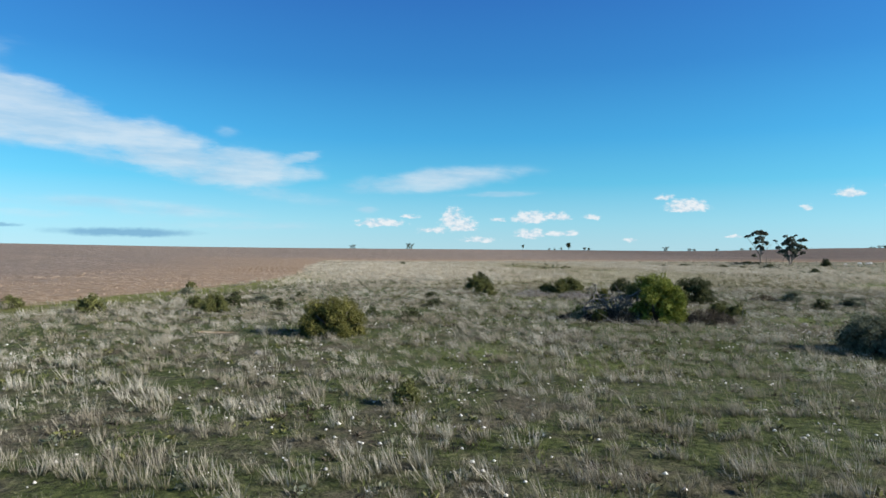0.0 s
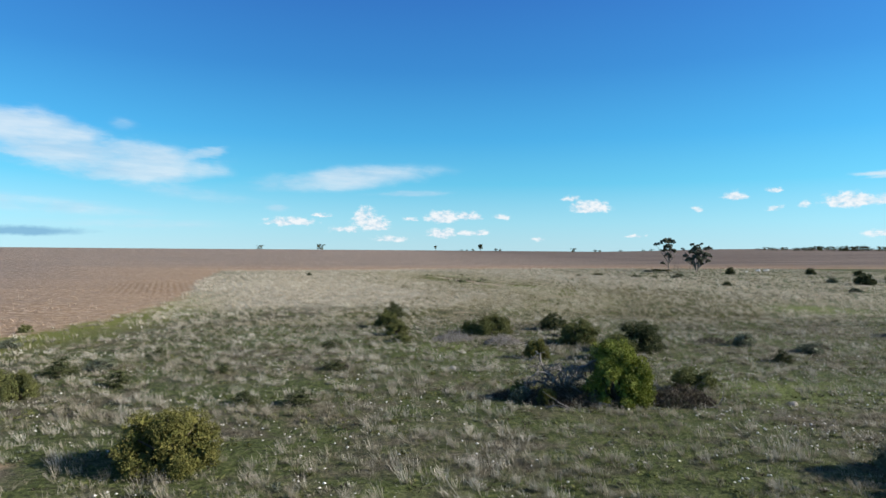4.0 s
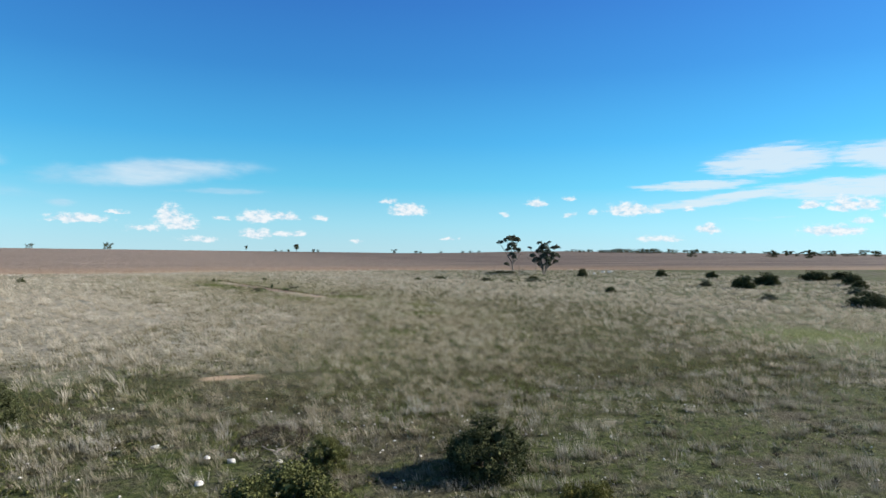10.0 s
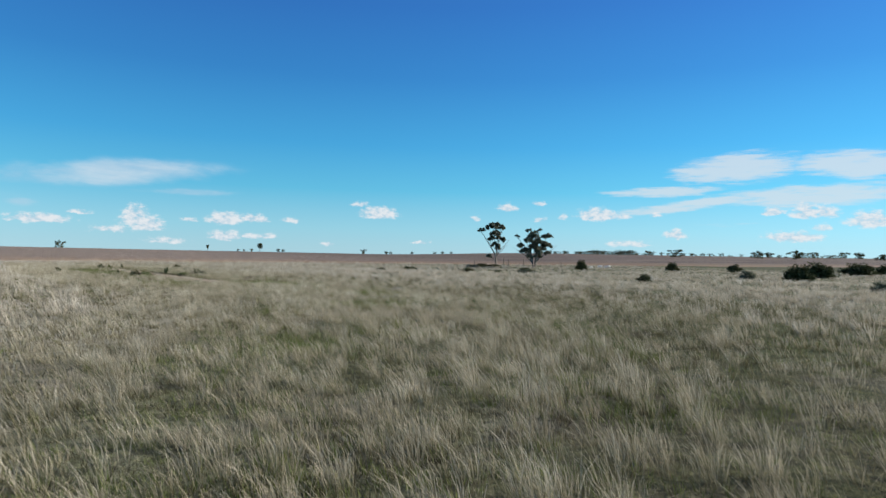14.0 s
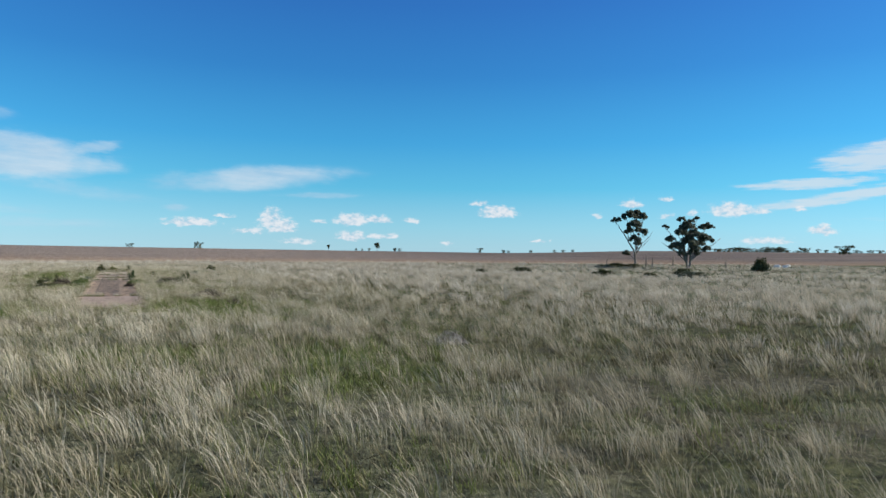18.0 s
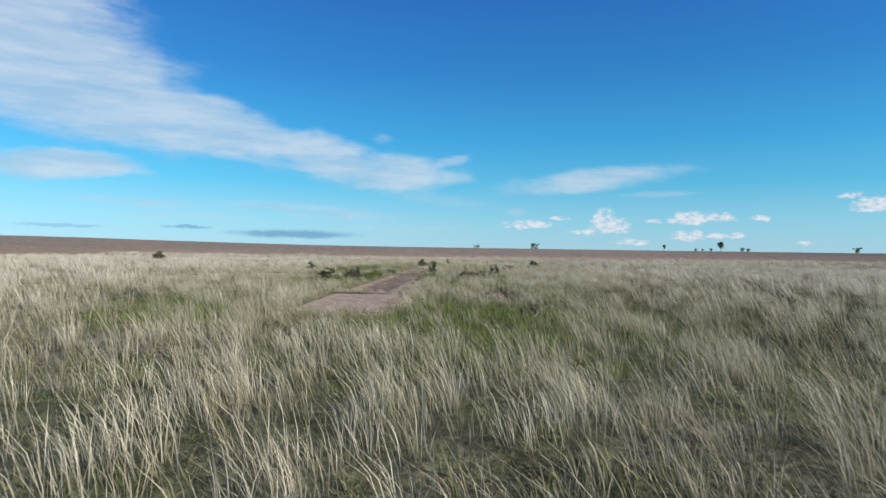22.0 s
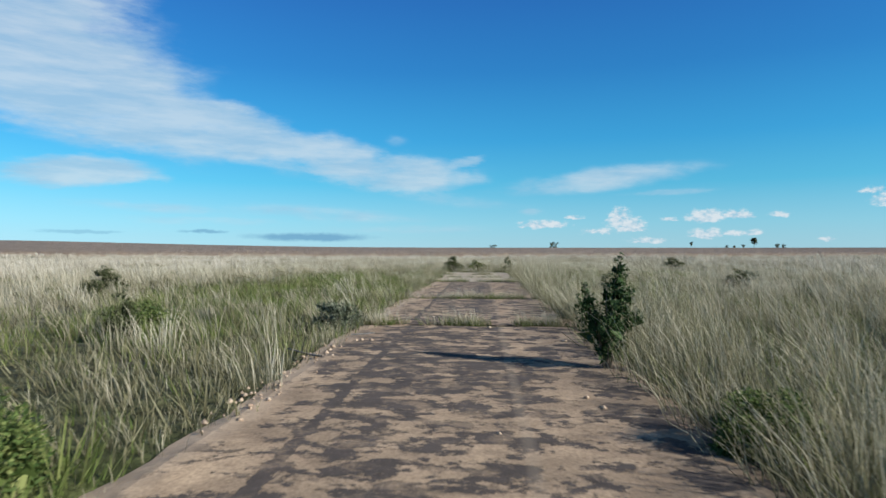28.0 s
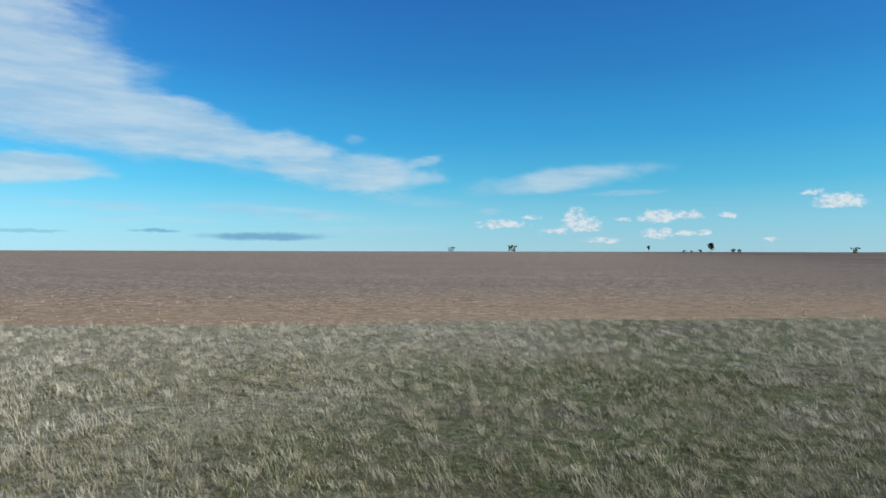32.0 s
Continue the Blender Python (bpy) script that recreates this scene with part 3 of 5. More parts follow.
def make_mesh(name, verts, quads=None, tris=None, mat=None, along=None, smooth=False):
    me = bpy.data.meshes.new(name)
    q = np.zeros((0, 4), np.int32) if quads is None else np.asarray(quads, np.int32)
    t = np.zeros((0, 3), np.int32) if tris is None else np.asarray(tris, np.int32)
    loops = np.concatenate([q.ravel(), t.ravel()])
    starts = np.concatenate([np.arange(len(q)) * 4, len(q) * 4 + np.arange(len(t)) * 3])
    me.vertices.add(len(verts))
    me.vertices.foreach_set("co", np.asarray(verts, np.float32).ravel())
    me.loops.add(len(loops))
    me.loops.foreach_set("vertex_index", loops.astype(np.int32))
    me.polygons.add(len(starts))
    me.polygons.foreach_set("loop_start", starts.astype(np.int32))
    if smooth:
        me.polygons.foreach_set("use_smooth", np.ones(len(starts), bool))
    me.update(calc_edges=True)
    if along is not None:
        a = me.attributes.new("along", "FLOAT", "POINT")
        a.data.foreach_set("value", np.asarray(along, np.float32))
    if mat:
        me.materials.append(mat)
    return me


TRACK = [(3.7, 7), (4.5, 22), (7, 37), (12, 51), (19, 68), (27, 85), (28.3, 93), (27, 100.5), (23.5, 110), (20, 121), (17.5, 131), (16, 142), (12.5, 158)]


def track_distance(x, y):
    best = np.full(np.shape(x), 1e9)
    for (ax, ay), (bx, by) in zip(TRACK, TRACK[1:]):
        dx, dy = bx - ax, by - ay
        k = np.clip(((x - ax) * dx + (y - ay) * dy) / (dx * dx + dy * dy), 0, 1)
        best = np.minimum(best, np.hypot(x - ax - k * dx, y - ay - k * dy))
    return best


def thin_east(x, y):
    """The straw litter is thin to the east of the old way, where more turf shows."""
    off = x - np.interp(y, [p[1] for p in TRACK], [p[0] for p in TRACK])
    return 1 - 0.8 * np.clip((off - 1) / 6, 0, 1) * np.clip(1.6 - off / 20, 0.2, 1) * np.clip((152 - y) / 14, 0.55, 1)


def fresh(x, y):
    """Places by the strip where green grass crowds out the straw."""
    v = np.zeros(np.shape(x))
    for gx, gy, gr in ((24.9, 109.7, 1.8), (25.2, 108.3, 1.7), (26.0, 109.0, 1.9), (26.6, 106.5, 1.5), (26.1, 98.9, 1.2), (29.2, 98.2, 1.3), (20.6, 106.9, 1.6), (19.0, 109.2, 1.4), (22.1, 120.3, 1.0), (22.5, 119.4, 1.1), (22.8, 117.6, 1.4), (21.2, 122.3, 0.6), (18.3, 120.6, 0.7), (18.1, 122.4, 0.6),
                       (15.5, 126.0, 0.8), (14.7, 128.8, 1.2), (13.8, 131.7, 1.6), (13.0, 135.5, 1.6), (19.6, 131.2, 1.3), (19.1, 135.8, 1.6), (18.1, 139.5, 1.8), (21.5, 142.0, 1.8), (29.5, 96.5, 1.3), (27.0, 90.0, 1.5), (24.0, 147.0, 1.8),
                       (19.6, 38.2, 2.4), (4.0, 27.0, 1.6), (7.4, 25.2, 1.5), (8.1, 49.5, 2.0), (46.0, 71.0, 5.0), (21.5, 79.5, 1.2)):
        v = np.maximum(v, np.exp(-((x - gx) ** 2 + (y - gy) ** 2) / gr ** 2))
    return v


def ground_sheet():
    def axis(lo, hi, step):
        inner = np.arange(lo, hi + step / 2, step)
        grow = np.cumsum(step * 1.16 ** np.arange(1, 46))
        grow = grow[grow < 4300]
        return np.concatenate([lo - grow[::-1], inner, hi + grow])
    xs, ys = axis(-50, 130, 1.2), axis(-12, 200, 1.2)
    x, y = [a.ravel() for a in np.meshgrid(xs, ys)]
    z = land(x, y)
    rng = np.random.default_rng(3)
    near = (x > -50) & (x < 130) & (y > -12) & (y < 200)
    across, along = strip_uv(x, y)
    off = (np.abs(across) > 2.6) | (along < -2.0) | (along > STRIP_L + 2.0)
    z = z + np.where(near & off, (waves(x, y, 5, 6) - 0.5) * 0.10 + rng.uniform(-0.02, 0.02, len(x)), 0)
    nx, ny = len(xs), len(ys)
    i = np.arange(nx * ny).reshape(ny, nx)
    quads = np.stack([i[:-1, :-1], i[:-1, 1:], i[1:, 1:], i[1:, :-1]], -1).reshape(-1, 4)
    me = make_mesh("ground", np.stack([x, y, z], 1), quads, None, GROUND, smooth=True)
    # less straw and more dark turf eastward also paint in shade among the tufts
    for key, values in (("tilled", field_distance(x, y)), ("pale", pale(x, y) * (1 - 0.45 * np.clip((y - 118) / 14, 0, 1)) * thin_east(x, y) ** 2 * np.clip((62 - x) / 28, 0.3, 1) * (0.3 + 0.7 * np.clip((track_distance(x, y) - 3) / 6 + (waves(x, y, 51, 14) - 0.5) * 1.6, 0, 1))), ("sand", sand(x, y)), ("shaded_turf", np.clip(np.maximum(np.exp(-(track_distance(x, y) / 6.5) ** 2), 1.35 - 1.05 * thin_east(x, y) - 0.1) + (waves(x, y, 53, 9) - 0.5) * 1.6, 0, 1) * (1 - 0.45 * pale(x, y)) * np.clip((34 - track_distance(x, y)) / 20, 0, 1) * np.clip((y - 57) / 8, 0, 1) * np.clip((152 - y) / 12, 0, 1)), ("plough", np.exp(-((x + 27.5 + (y - 105) * 0.31) / 6.5) ** 4 - ((y - 104) / 13.0) ** 4)), ("fringe", np.clip((100 - y) / 25, 0, 1)), ("fresh", fresh(x, y))):
        a = me.attributes.new(key, "FLOAT", "POINT")
        a.data.foreach_set("value", np.asarray(values, np.float32))
    return tagged(new("ground", me), "flat dry pasture beside a wide brown tilled field", "ground", kind="structure")


def pale(x, y):
    """Where the tall pale grass stands thick, 0 to 1."""
    w = (waves(x, y, 8, 25) - 0.5) * 16
    return np.clip((y - 69 + np.clip((x - 8) * 0.45, 0, 6) + w * 0.3 - np.clip((x - 40) * 0.3, 0, 20)) / 6, 0, 1) * np.clip((95 - x + w * 2) / 45, 0.25, 1)


def sand(x, y):
    v = np.zeros(np.shape(x))
    for sx, sy, rx, ry in ((-6.1, 30.8, 1.7, 0.75), (-5.2, 30.6, 1.3, 0.7), (11.4, 69.2, 1.6, 0.85), (12.8, 68.9, 1.2, 0.7), (9.6, 68.8, 0.8, 0.6), (-28, 171.6, 7.5, 1.5), (42, 79.5, 1.6, 0.6)):
        v = np.maximum(v, np.exp(-(((x - sx) / rx) ** 2 + ((y - sy) / ry) ** 2)))
    return v * 0.75


ground_sheet()


# ---- builders ----
def part(name, mesh, parent, label=""):
    ob = new(name, mesh)
    ob.parent = parent
    return tagged(ob, label) if label else ob


def thing(name, x, y, label, category, group="", z=None):
    ob = new(name)
    ob.empty_display_size = 0.2
    ob.location = (x, y, up(x, y) if z is None else z)
    return tagged(ob, label, category, group)


def tubes(paths, sides=5):
    """Tapered round branches: each path is a list of (point, radius)."""
    verts, quads, tris = [], [], []
    for path in paths:
        rings = []
        for k, (p, r) in enumerate(path):
            a, b = path[max(k - 1, 0)][0], path[min(k + 1, len(path) - 1)][0]
            w = (Vector(b) - Vector(a)).normalized()
            u = w.cross(Vector((0.3, 0.9, 0.1))).normalized()
            v = w.cross(u)
            rings.append(len(verts))
            for s in range(sides):
                g = 6.2832 * s / sides
                verts.append(tuple(Vector(p) + (u * math.cos(g) + v * math.sin(g)) * r))
        for a, b in zip(rings, rings[1:]):
            for s in range(sides):
                quads.append((a + s, a + (s + 1) % sides, b + (s + 1) % sides, b + s))
        tip = len(verts)
        verts.append(tuple(path[-1][0]))
        for s in range(sides):
            tris.append((rings[-1] + s, rings[-1] + (s + 1) % sides, tip))
    return np.array(verts), quads, tris


def branch(rng, start, way, length, r0, r1, steps=5, wander=0.25, lift=0.0):
    p, w, path = Vector(start), Vector(way).normalized(), []
    for k in range(steps + 1):
        path.append((p.copy(), r0 + (r1 - r0) * k / steps))
        w = (w + Vector(rng.normal(0, wander, 3)) + Vector((0, 0, lift))).normalized()
        p = p + w * (length / steps)
    return path


def leaf_quads(rng, centres, outward, length, width, droop=0.0):
    """One small pointed leaf at each centre, turned loosely outward."""
    n = len(centres)
    d = outward + rng.normal(0, 0.55, (n, 3)) + np.array([0, 0, -droop])
    d /= np.linalg.norm(d, axis=1)[:, None] + 1e-9
    s = np.cross(d, rng.normal(0, 1, (n, 3)))
    s /= np.linalg.norm(s, axis=1)[:, None] + 1e-9
    ln = (length * rng.uniform(0.6, 1.3, n))[:, None]
    wd = (width * rng.uniform(0.7, 1.2, n))[:, None]
    v = np.stack([centres - d * ln * 0.5, centres + s * wd * 0.5, centres + d * ln * 0.5, centres - s * wd * 0.5], 1).reshape(-1, 3)
    return v, np.arange(n * 4).reshape(-1, 4)


def leaf_tris(rng, centres, outward, length):
    """One pointed leaf of a single triangle at each centre."""
    n = len(centres)
    d = outward + rng.normal(0, 0.6, (n, 3))
    d /= np.linalg.norm(d, axis=1)[:, None] + 1e-9
    s = np.cross(d, rng.normal(0, 1, (n, 3)))
    s /= np.linalg.norm(s, axis=1)[:, None] + 1e-9
    ln = (length * rng.uniform(0.6, 1.35, n))[:, None]
    wd = ln * rng.uniform(0.3, 0.45, n)[:, None]
    return np.stack([centres - d * ln * 0.4 + s * wd, centres + d * ln * 0.6, centres - d * ln * 0.4 - s * wd], 1).reshape(-1, 3), np.arange(n * 3).reshape(-1, 3)


def clump_points(rng, clumps, n, shell=0.45):
    """Points in many small rounded clumps (centre, radius), thickest at their skin; with the way outward."""
    sizes = np.array([c[3] ** 2 for c in clumps])
    pick = rng.choice(len(clumps), n, p=sizes / sizes.sum())
    c = np.array(clumps)[pick]
    d = rng.normal(0, 1, (n, 3))
    d /= np.linalg.norm(d, axis=1)[:, None]
    r = c[:, 3] * (1 - shell * rng.random(n) ** 1.6) * rng.uniform(0.9, 1.15, n)
    p = c[:, :3] + d * r[:, None] * np.array([1, 1, 0.85])
    return p, d


def shrub_meshes(name, seed, leaves, size, leaf, mat, flat=0.5, spiky=0.3, gaps=0.0, crown=None):
    """Meshes of a shrub of width 1: stems that fork from the ground and a crown of clumps. size: clump radius; flat: height over width."""
    rng = np.random.default_rng(seed)
    clumps, stems = [], []
    count = int(10 + 9 * (0.28 / size) ** 1.6)
    for k in range(count):
        a, e = rng.uniform(0, 6.28), math.asin(rng.uniform(0.0, 0.97))
        rr = (0.5 - size * 0.8) * rng.uniform(0.75, 1.0 + spiky * 0.5)
        c = np.array([math.cos(a) * math.cos(e) * rr, math.sin(a) * math.cos(e) * rr, (math.sin(e) * (flat - size * 0.8) * rng.uniform(0.8, 1.0 + spiky * 0.5) + size * 0.6)])
        if rng.random() < gaps:
            continue
        clumps.append((*c, size * rng.uniform(0.65, 1.25)))
    clumps = crown or clumps
    skirt = [] if crown else [(c[0] * k, c[1] * k, size * rng.uniform(0.35, 0.7), c[3]) for c in clumps[::2] for k in (rng.uniform(0.7, 1.0) * 0.44 / max(0.05, math.hypot(c[0], c[1])),)]
    inner = [] if crown else [(c[0] * 0.6, c[1] * 0.6, c[2] * 0.62, c[3] * 1.15) for c in clumps[::2]]
    for c in clumps[::3 if not crown else 1]:
        mid = Vector((c[0] * 0.35, c[1] * 0.35, c[2] * 0.5))
        stems.append([(Vector((c[0] * 0.06, c[1] * 0.06, -0.03)), 0.02), (mid, 0.013), (Vector(c[:3]), 0.005)])
    pts, d = clump_points(rng, clumps + skirt, leaves, 0.5)
    keep = pts[:, 2] > 0.01
    v, t = leaf_tris(rng, pts[keep], d[keep] + np.array([0, 0, 0.35]), leaf)
    # broad sprays inside, which close the crown
    deep, dd = clump_points(rng, [(c[0] * 0.9, c[1] * 0.9, c[2] * 0.9, c[3] * 0.8) for c in clumps + skirt] + inner, leaves // 14, 0.9)
    keep = deep[:, 2] > leaf * 2
    v2, t2 = leaf_tris(rng, deep[keep], dd[keep], leaf * 4.4)
    v2[:, 2] = np.maximum(v2[:, 2], 0.003)
    return make_mesh(name + "_stems", *tubes(stems, 4), BARK), make_mesh(name + "_crown", np.concatenate([v, v2]), None, np.concatenate([t, t2 + len(v)]), mat)


def rim(rng, r, n):
    a = rng.uniform(0, 6.28, n)
    return np.stack([np.cos(a) * r, np.sin(a) * r], 1)


SHRUBS = {}


def shrub(x, y, w, h, kind, label, group="shrubs of the pasture", name="shrub", turn=None):
    stems, crown = SHRUBS[kind]
    ob = thing(name, x, y, label, "shrub", group)
    ob.rotation_euler = (0, 0, turn if turn is not None else (x * 7.3 + y * 3.1) % 6.28)
    ob.scale = (w, w, h / TOPS[kind])
    part("trunk", stems, ob)
    part("crown", crown, ob)
    return ob


TOPS = {}


def shrub_kind(kind, *args, **kw):
    SHRUBS[kind] = shrub_meshes(kind, *args, **kw)
    co = np.empty(len(SHRUBS[kind][1].vertices) * 3, np.float32)
    SHRUBS[kind][1].vertices.foreach_get("co", co)
    TOPS[kind] = float(np.percentile(co[2::3], 99))


shrub_kind("bright_dome", 11, 40000, 0.10, 0.0185, LEAF_BRIGHT, flat=0.80, spiky=0.15)
shrub_kind("olive_a", 12, 24000, 0.105, 0.0175, LEAF_OLIVE, flat=0.55, spiky=0.45, gaps=0.06)
shrub_kind("olive_b", 13, 23000, 0.10, 0.0175, LEAF_OLIVE, flat=0.55, spiky=0.7, gaps=0.12)
shrub_kind("yellow", 14, 24000, 0.105, 0.018, LEAF_YELLOW, flat=0.55, spiky=0.4, gaps=0.06)
shrub_kind("dark_a", 15, 20000, 0.105, 0.019, LEAF_DARK, flat=0.6, spiky=0.4)
shrub_kind("dark_b", 16, 23000, 0.10, 0.0175, LEAF_DARK, flat=0.6, spiky=0.7, gaps=0.08)
shrub_kind("grey", 17, 15000, 0.11, 0.021, LEAF_GREY, flat=0.5, spiky=0.5, gaps=0.1)
shrub_kind("far_dark", 18, 2600, 0.16, 0.06, LEAF_DARK, flat=0.55, spiky=0.4)
shrub_kind("small_olive", 19, 4200, 0.15, 0.04, LEAF_OLIVE, flat=0.7, spiky=0.7, gaps=0.1)
shrub_kind("small_dark", 20, 4200, 0.15, 0.04, LEAF_DARK, flat=0.8, spiky=0.9, gaps=0.15)
shrub_kind("small_grey", 21, 3600, 0.15, 0.04, LEAF_GREY, flat=0.6, spiky=0.8, gaps=0.1)
shrub_kind("weed_dark", 22, 3600, 0.12, 0.045, LEAF_DARK, flat=1.1, spiky=1.0, gaps=0.25)
shrub_kind("weed_green", 23, 9000, 0.13, 0.028, LEAF_WEED, flat=0.5, spiky=0.8)
shrub_kind("near_olive", 25, 10000, 0.12, 0.026, LEAF_WEED, flat=0.5, spiky=0.9, gaps=0.15)
shrub_kind("near_dark", 26, 7000, 0.13, 0.028, LEAF_DARK, flat=0.7, spiky=0.9, gaps=0.2)
shrub_kind("sapling", 24, 4200, 0.1, 0.034, LEAF_SAPLING, crown=[(0.02, 0, 0.35, 0.2), (0.1, 0.05, 0.5, 0.22), (0.14, 0, 0.75, 0.24), (0.16, -0.03, 0.98, 0.21), (0.18, 0, 1.15, 0.17), (0.14, 0.03, 1.32, 0.12), (0.24, 0, 1.36, 0.1), (0.17, 0, 1.52, 0.07), (0.22, 0.02, 1.58, 0.05), (0.34, 0, 1.1, 0.08), (0.0, 0, 1.15, 0.07),
                                                                (-0.2, 0.05, 0.6, 0.2), (-0.27, 0.02, 0.82, 0.2), (-0.3, 0, 1.02, 0.13), (-0.31, 0, 1.16, 0.08), (0.42, 0, 0.75, 0.13), (0.0, 0.25, 0.6, 0.2), (0.05, -0.25, 0.6, 0.2)])

# pasture before the pale grass
shrub(12.63, 36.8, 2.7, 2.1, "bright_dome", "tall bright green dome-shaped bush beside a fallen dead tree", name="rounded_bush")
shrub(-1.5, 31.1, 2.6, 1.4, "yellow", "spreading yellow-green bush casting a shadow on the grass")
for x, y, w, h, kind, label in (
        (-14.8, 37.0, 1.3, 0.95, "small_olive", "small dense green bush standing in dry grass"),
        (-9.27, 38.6, 1.3, 0.95, "olive_a", "small rounded green bush in dry grass"),
        (-11.2, 40.8, 0.95, 0.7, "small_olive", "small dense green bush standing in dry grass"),
        (-9.73, 42.8, 1.4, 0.78, "small_dark", "low dark bush in dry grass"),
        (-8.69, 44.3, 1.2, 0.5, "small_grey", "low grey-green saltbush in dry grass"),
        (-6.52, 40.6, 0.95, 0.6, "small_dark", "low dark bush in dry grass"),
        (-18.7, 56.8, 0.9, 0.55, "small_olive", "small dense green bush near the tilled field"),
        (-7.29, 47.6, 0.65, 0.46, "small_dark", "low dark bush in dry grass"),
        (-20.6, 39.5, 1.2, 0.65, "small_olive", "small green bush at the edge of the tilled field"),
        (-16.4, 51.0, 1.1, 0.45, "small_grey", "low grey-green saltbush in dry grass"),
        (5.1, 64.8, 1.7, 1.25, "dark_a", "dark green upright bush at the rim of the pale grass"),
        (4.4, 59.2, 1.6, 1.25, "olive_b", "ragged olive bush with open branches"),
        (5.05, 54.9, 1.6, 1.0, "olive_b", "low ragged olive bush in dry grass"),
        (5.3, 51.9, 1.3, 0.5, "small_olive", "low olive bush in dry grass"),
        (1.03, 37.2, 0.9, 0.48, "small_dark", "low dark bush in dry grass"),
        (9.95, 55.6, 1.5, 0.8, "olive_b", "ragged olive bush grown into its larger neighbour"),
        (11.25, 55.0, 2.5, 1.2, "olive_a", "wide olive-green bush with a rounded crown"),
        (12.7, 58.2, 1.1, 0.75, "olive_b", "small ragged olive bush in dry grass"),
        (16.3, 53.8, 1.2, 0.85, "yellow", "small pale olive bush between larger ones"),
        (16.0, 57.0, 2.0, 1.1, "dark_a", "rounded dark olive bush with a long shadow")):
    shrub(x, y, w, h, kind, label)
for x, y, w, h, kind, label in (
        (15.8, 50.8, 2.5, 1.5, "olive_b", "broad ragged olive bush with a long shadow"),
        (18.2, 48.0, 2.7, 1.6, "dark_b", "large dark ragged bush"),
        (15.9, 45.3, 2.3, 1.3, "olive_a", "wide olive-green bush with a rounded crown"),
        (12.0, 46.0, 1.3, 0.95, "yellow", "small yellow-green bush with a dark shadow"),
        (14.6, 42.8, 2.0, 1.0, "olive_b", "low ragged olive bush"),
        (1.25, 49.9, 1.1, 0.36, "small_dark", "low dark bush in dry grass"),
        (1.3, 50.5, 0.8, 0.35, "small_dark", "low dark bush in dry grass"),
        (25.3, 49.2, 1.2, 0.75, "small_grey", "low grey-green saltbush in dry grass"),
        (17.0, 38.4, 0.92, 0.74, "small_olive", "small dense olive bush"),
        (17.1, 28.4, 1.95, 1.15, "grey", "grey-green saltbush with a dark shadow"),
        (18.8, 27.2, 2.9, 1.75, "dark_a", "large dark bush with a rounded crown"),
        (18.9, 23.1, 2.5, 1.6, "dark_b", "large dark ragged bush"),
        (39.8, 52.3, 2.6, 1.4, "dark_a", "rounded dark bush in open pasture"),
        (2.4, 20.5, 0.6, 0.5, "small_olive", "small fresh green bush among grass tufts"),
        (9.9, 36.4, 0.75, 0.55, "yellow", "small bright bush at the foot of the dead tree"),
        (9.0, 37.0, 0.7, 0.45, "small_grey", "low grey-green saltbush by the dead tree"),
        (9.2, 37.6, 0.75, 0.6, "weed_green", "small bright green bush beside the dead tree"),
        (-2.9, 42.8, 0.75, 0.42, "small_dark", "low dark bush in dry grass"),
        (1.9, 43.2, 1.0, 0.45, "small_dark", "low dark bush in dry grass"),
        (-0.9, 37.3, 0.8, 0.45, "small_dark", "low dark bush in dry grass")):
    shrub(x, y, w, h, kind, label)
for x, y, w, h, kind, label in (
        (16.3, 38.6, 1.3, 0.8, "olive_b", "low ragged olive bush"),
        (24.2, 44.0, 1.0, 0.6, "small_dark", "low dark bush in dry grass"),
        (27.5, 46.5, 1.3, 0.5, "small_grey", "low grey-green saltbush in dry grass")):
    shrub(x, y, w, h, kind, label)

# far side of the pasture, below the field
for x, y, w, h, kind, label in (
        (86, 153, 2.0, 1.7, "far_dark", "dense dark bush at the foot of the tilled slope"),
        (60, 110, 1.4, 0.75, "far_dark", "low dark bush in pale grass"),
        (88, 114.5, 3.3, 1.8, "far_dark", "rounded dark bush in open pasture"),
        (99, 119.5, 4.2, 2.1, "far_dark", "rounded dark bush in open pasture"),
        (86, 120, 1.8, 1.1, "small_grey", "low grey-green saltbush in dry grass"),
        (108, 140, 2.4, 1.4, "far_dark", "rounded dark bush in open pasture"),
        (104, 150, 2.3, 1.5, "far_dark", "rounded dark bush in open pasture"),
        (122, 128, 5.5, 1.9, "far_dark", "large spreading dark thicket"),
        (128, 127, 4.8, 1.7, "far_dark", "large spreading dark thicket"),
        (71.5, 85, 3.8, 1.5, "dark_a", "large spreading dark bush in open pasture"),
        (52.8, 150, 2.4, 0.55, "far_dark", "low dark bush in pale grass"),
        (58.4, 142.5, 2.2, 0.6, "far_dark", "low spreading dark bush in pale grass"),
        (60.1, 137, 1.5, 0.5, "far_dark", "low dark bush in pale grass"),
        (66, 139, 2.6, 0.6, "small_grey", "low grey-green saltbush in dry grass"),
        (70, 146, 2.0, 0.6, "far_dark", "low dark bush in pale grass"),
        (47, 146, 1.3, 0.45, "far_dark", "low dark bush in pale grass"),
        (92, 100, 2.0, 1.0, "small_grey", "low grey-green saltbush in dry grass"),
        (103, 107, 2.6, 1.3, "far_dark", "rounded dark bush in open pasture"),
        (115, 116, 3.2, 1.8, "far_dark", "rounded dark bush in open pasture"),
        (70, 95, 1.6, 0.7, "small_grey", "low grey-green saltbush in dry grass")):
    shrub(x, y, w, h, kind, label, "shrubs of the grass plain")
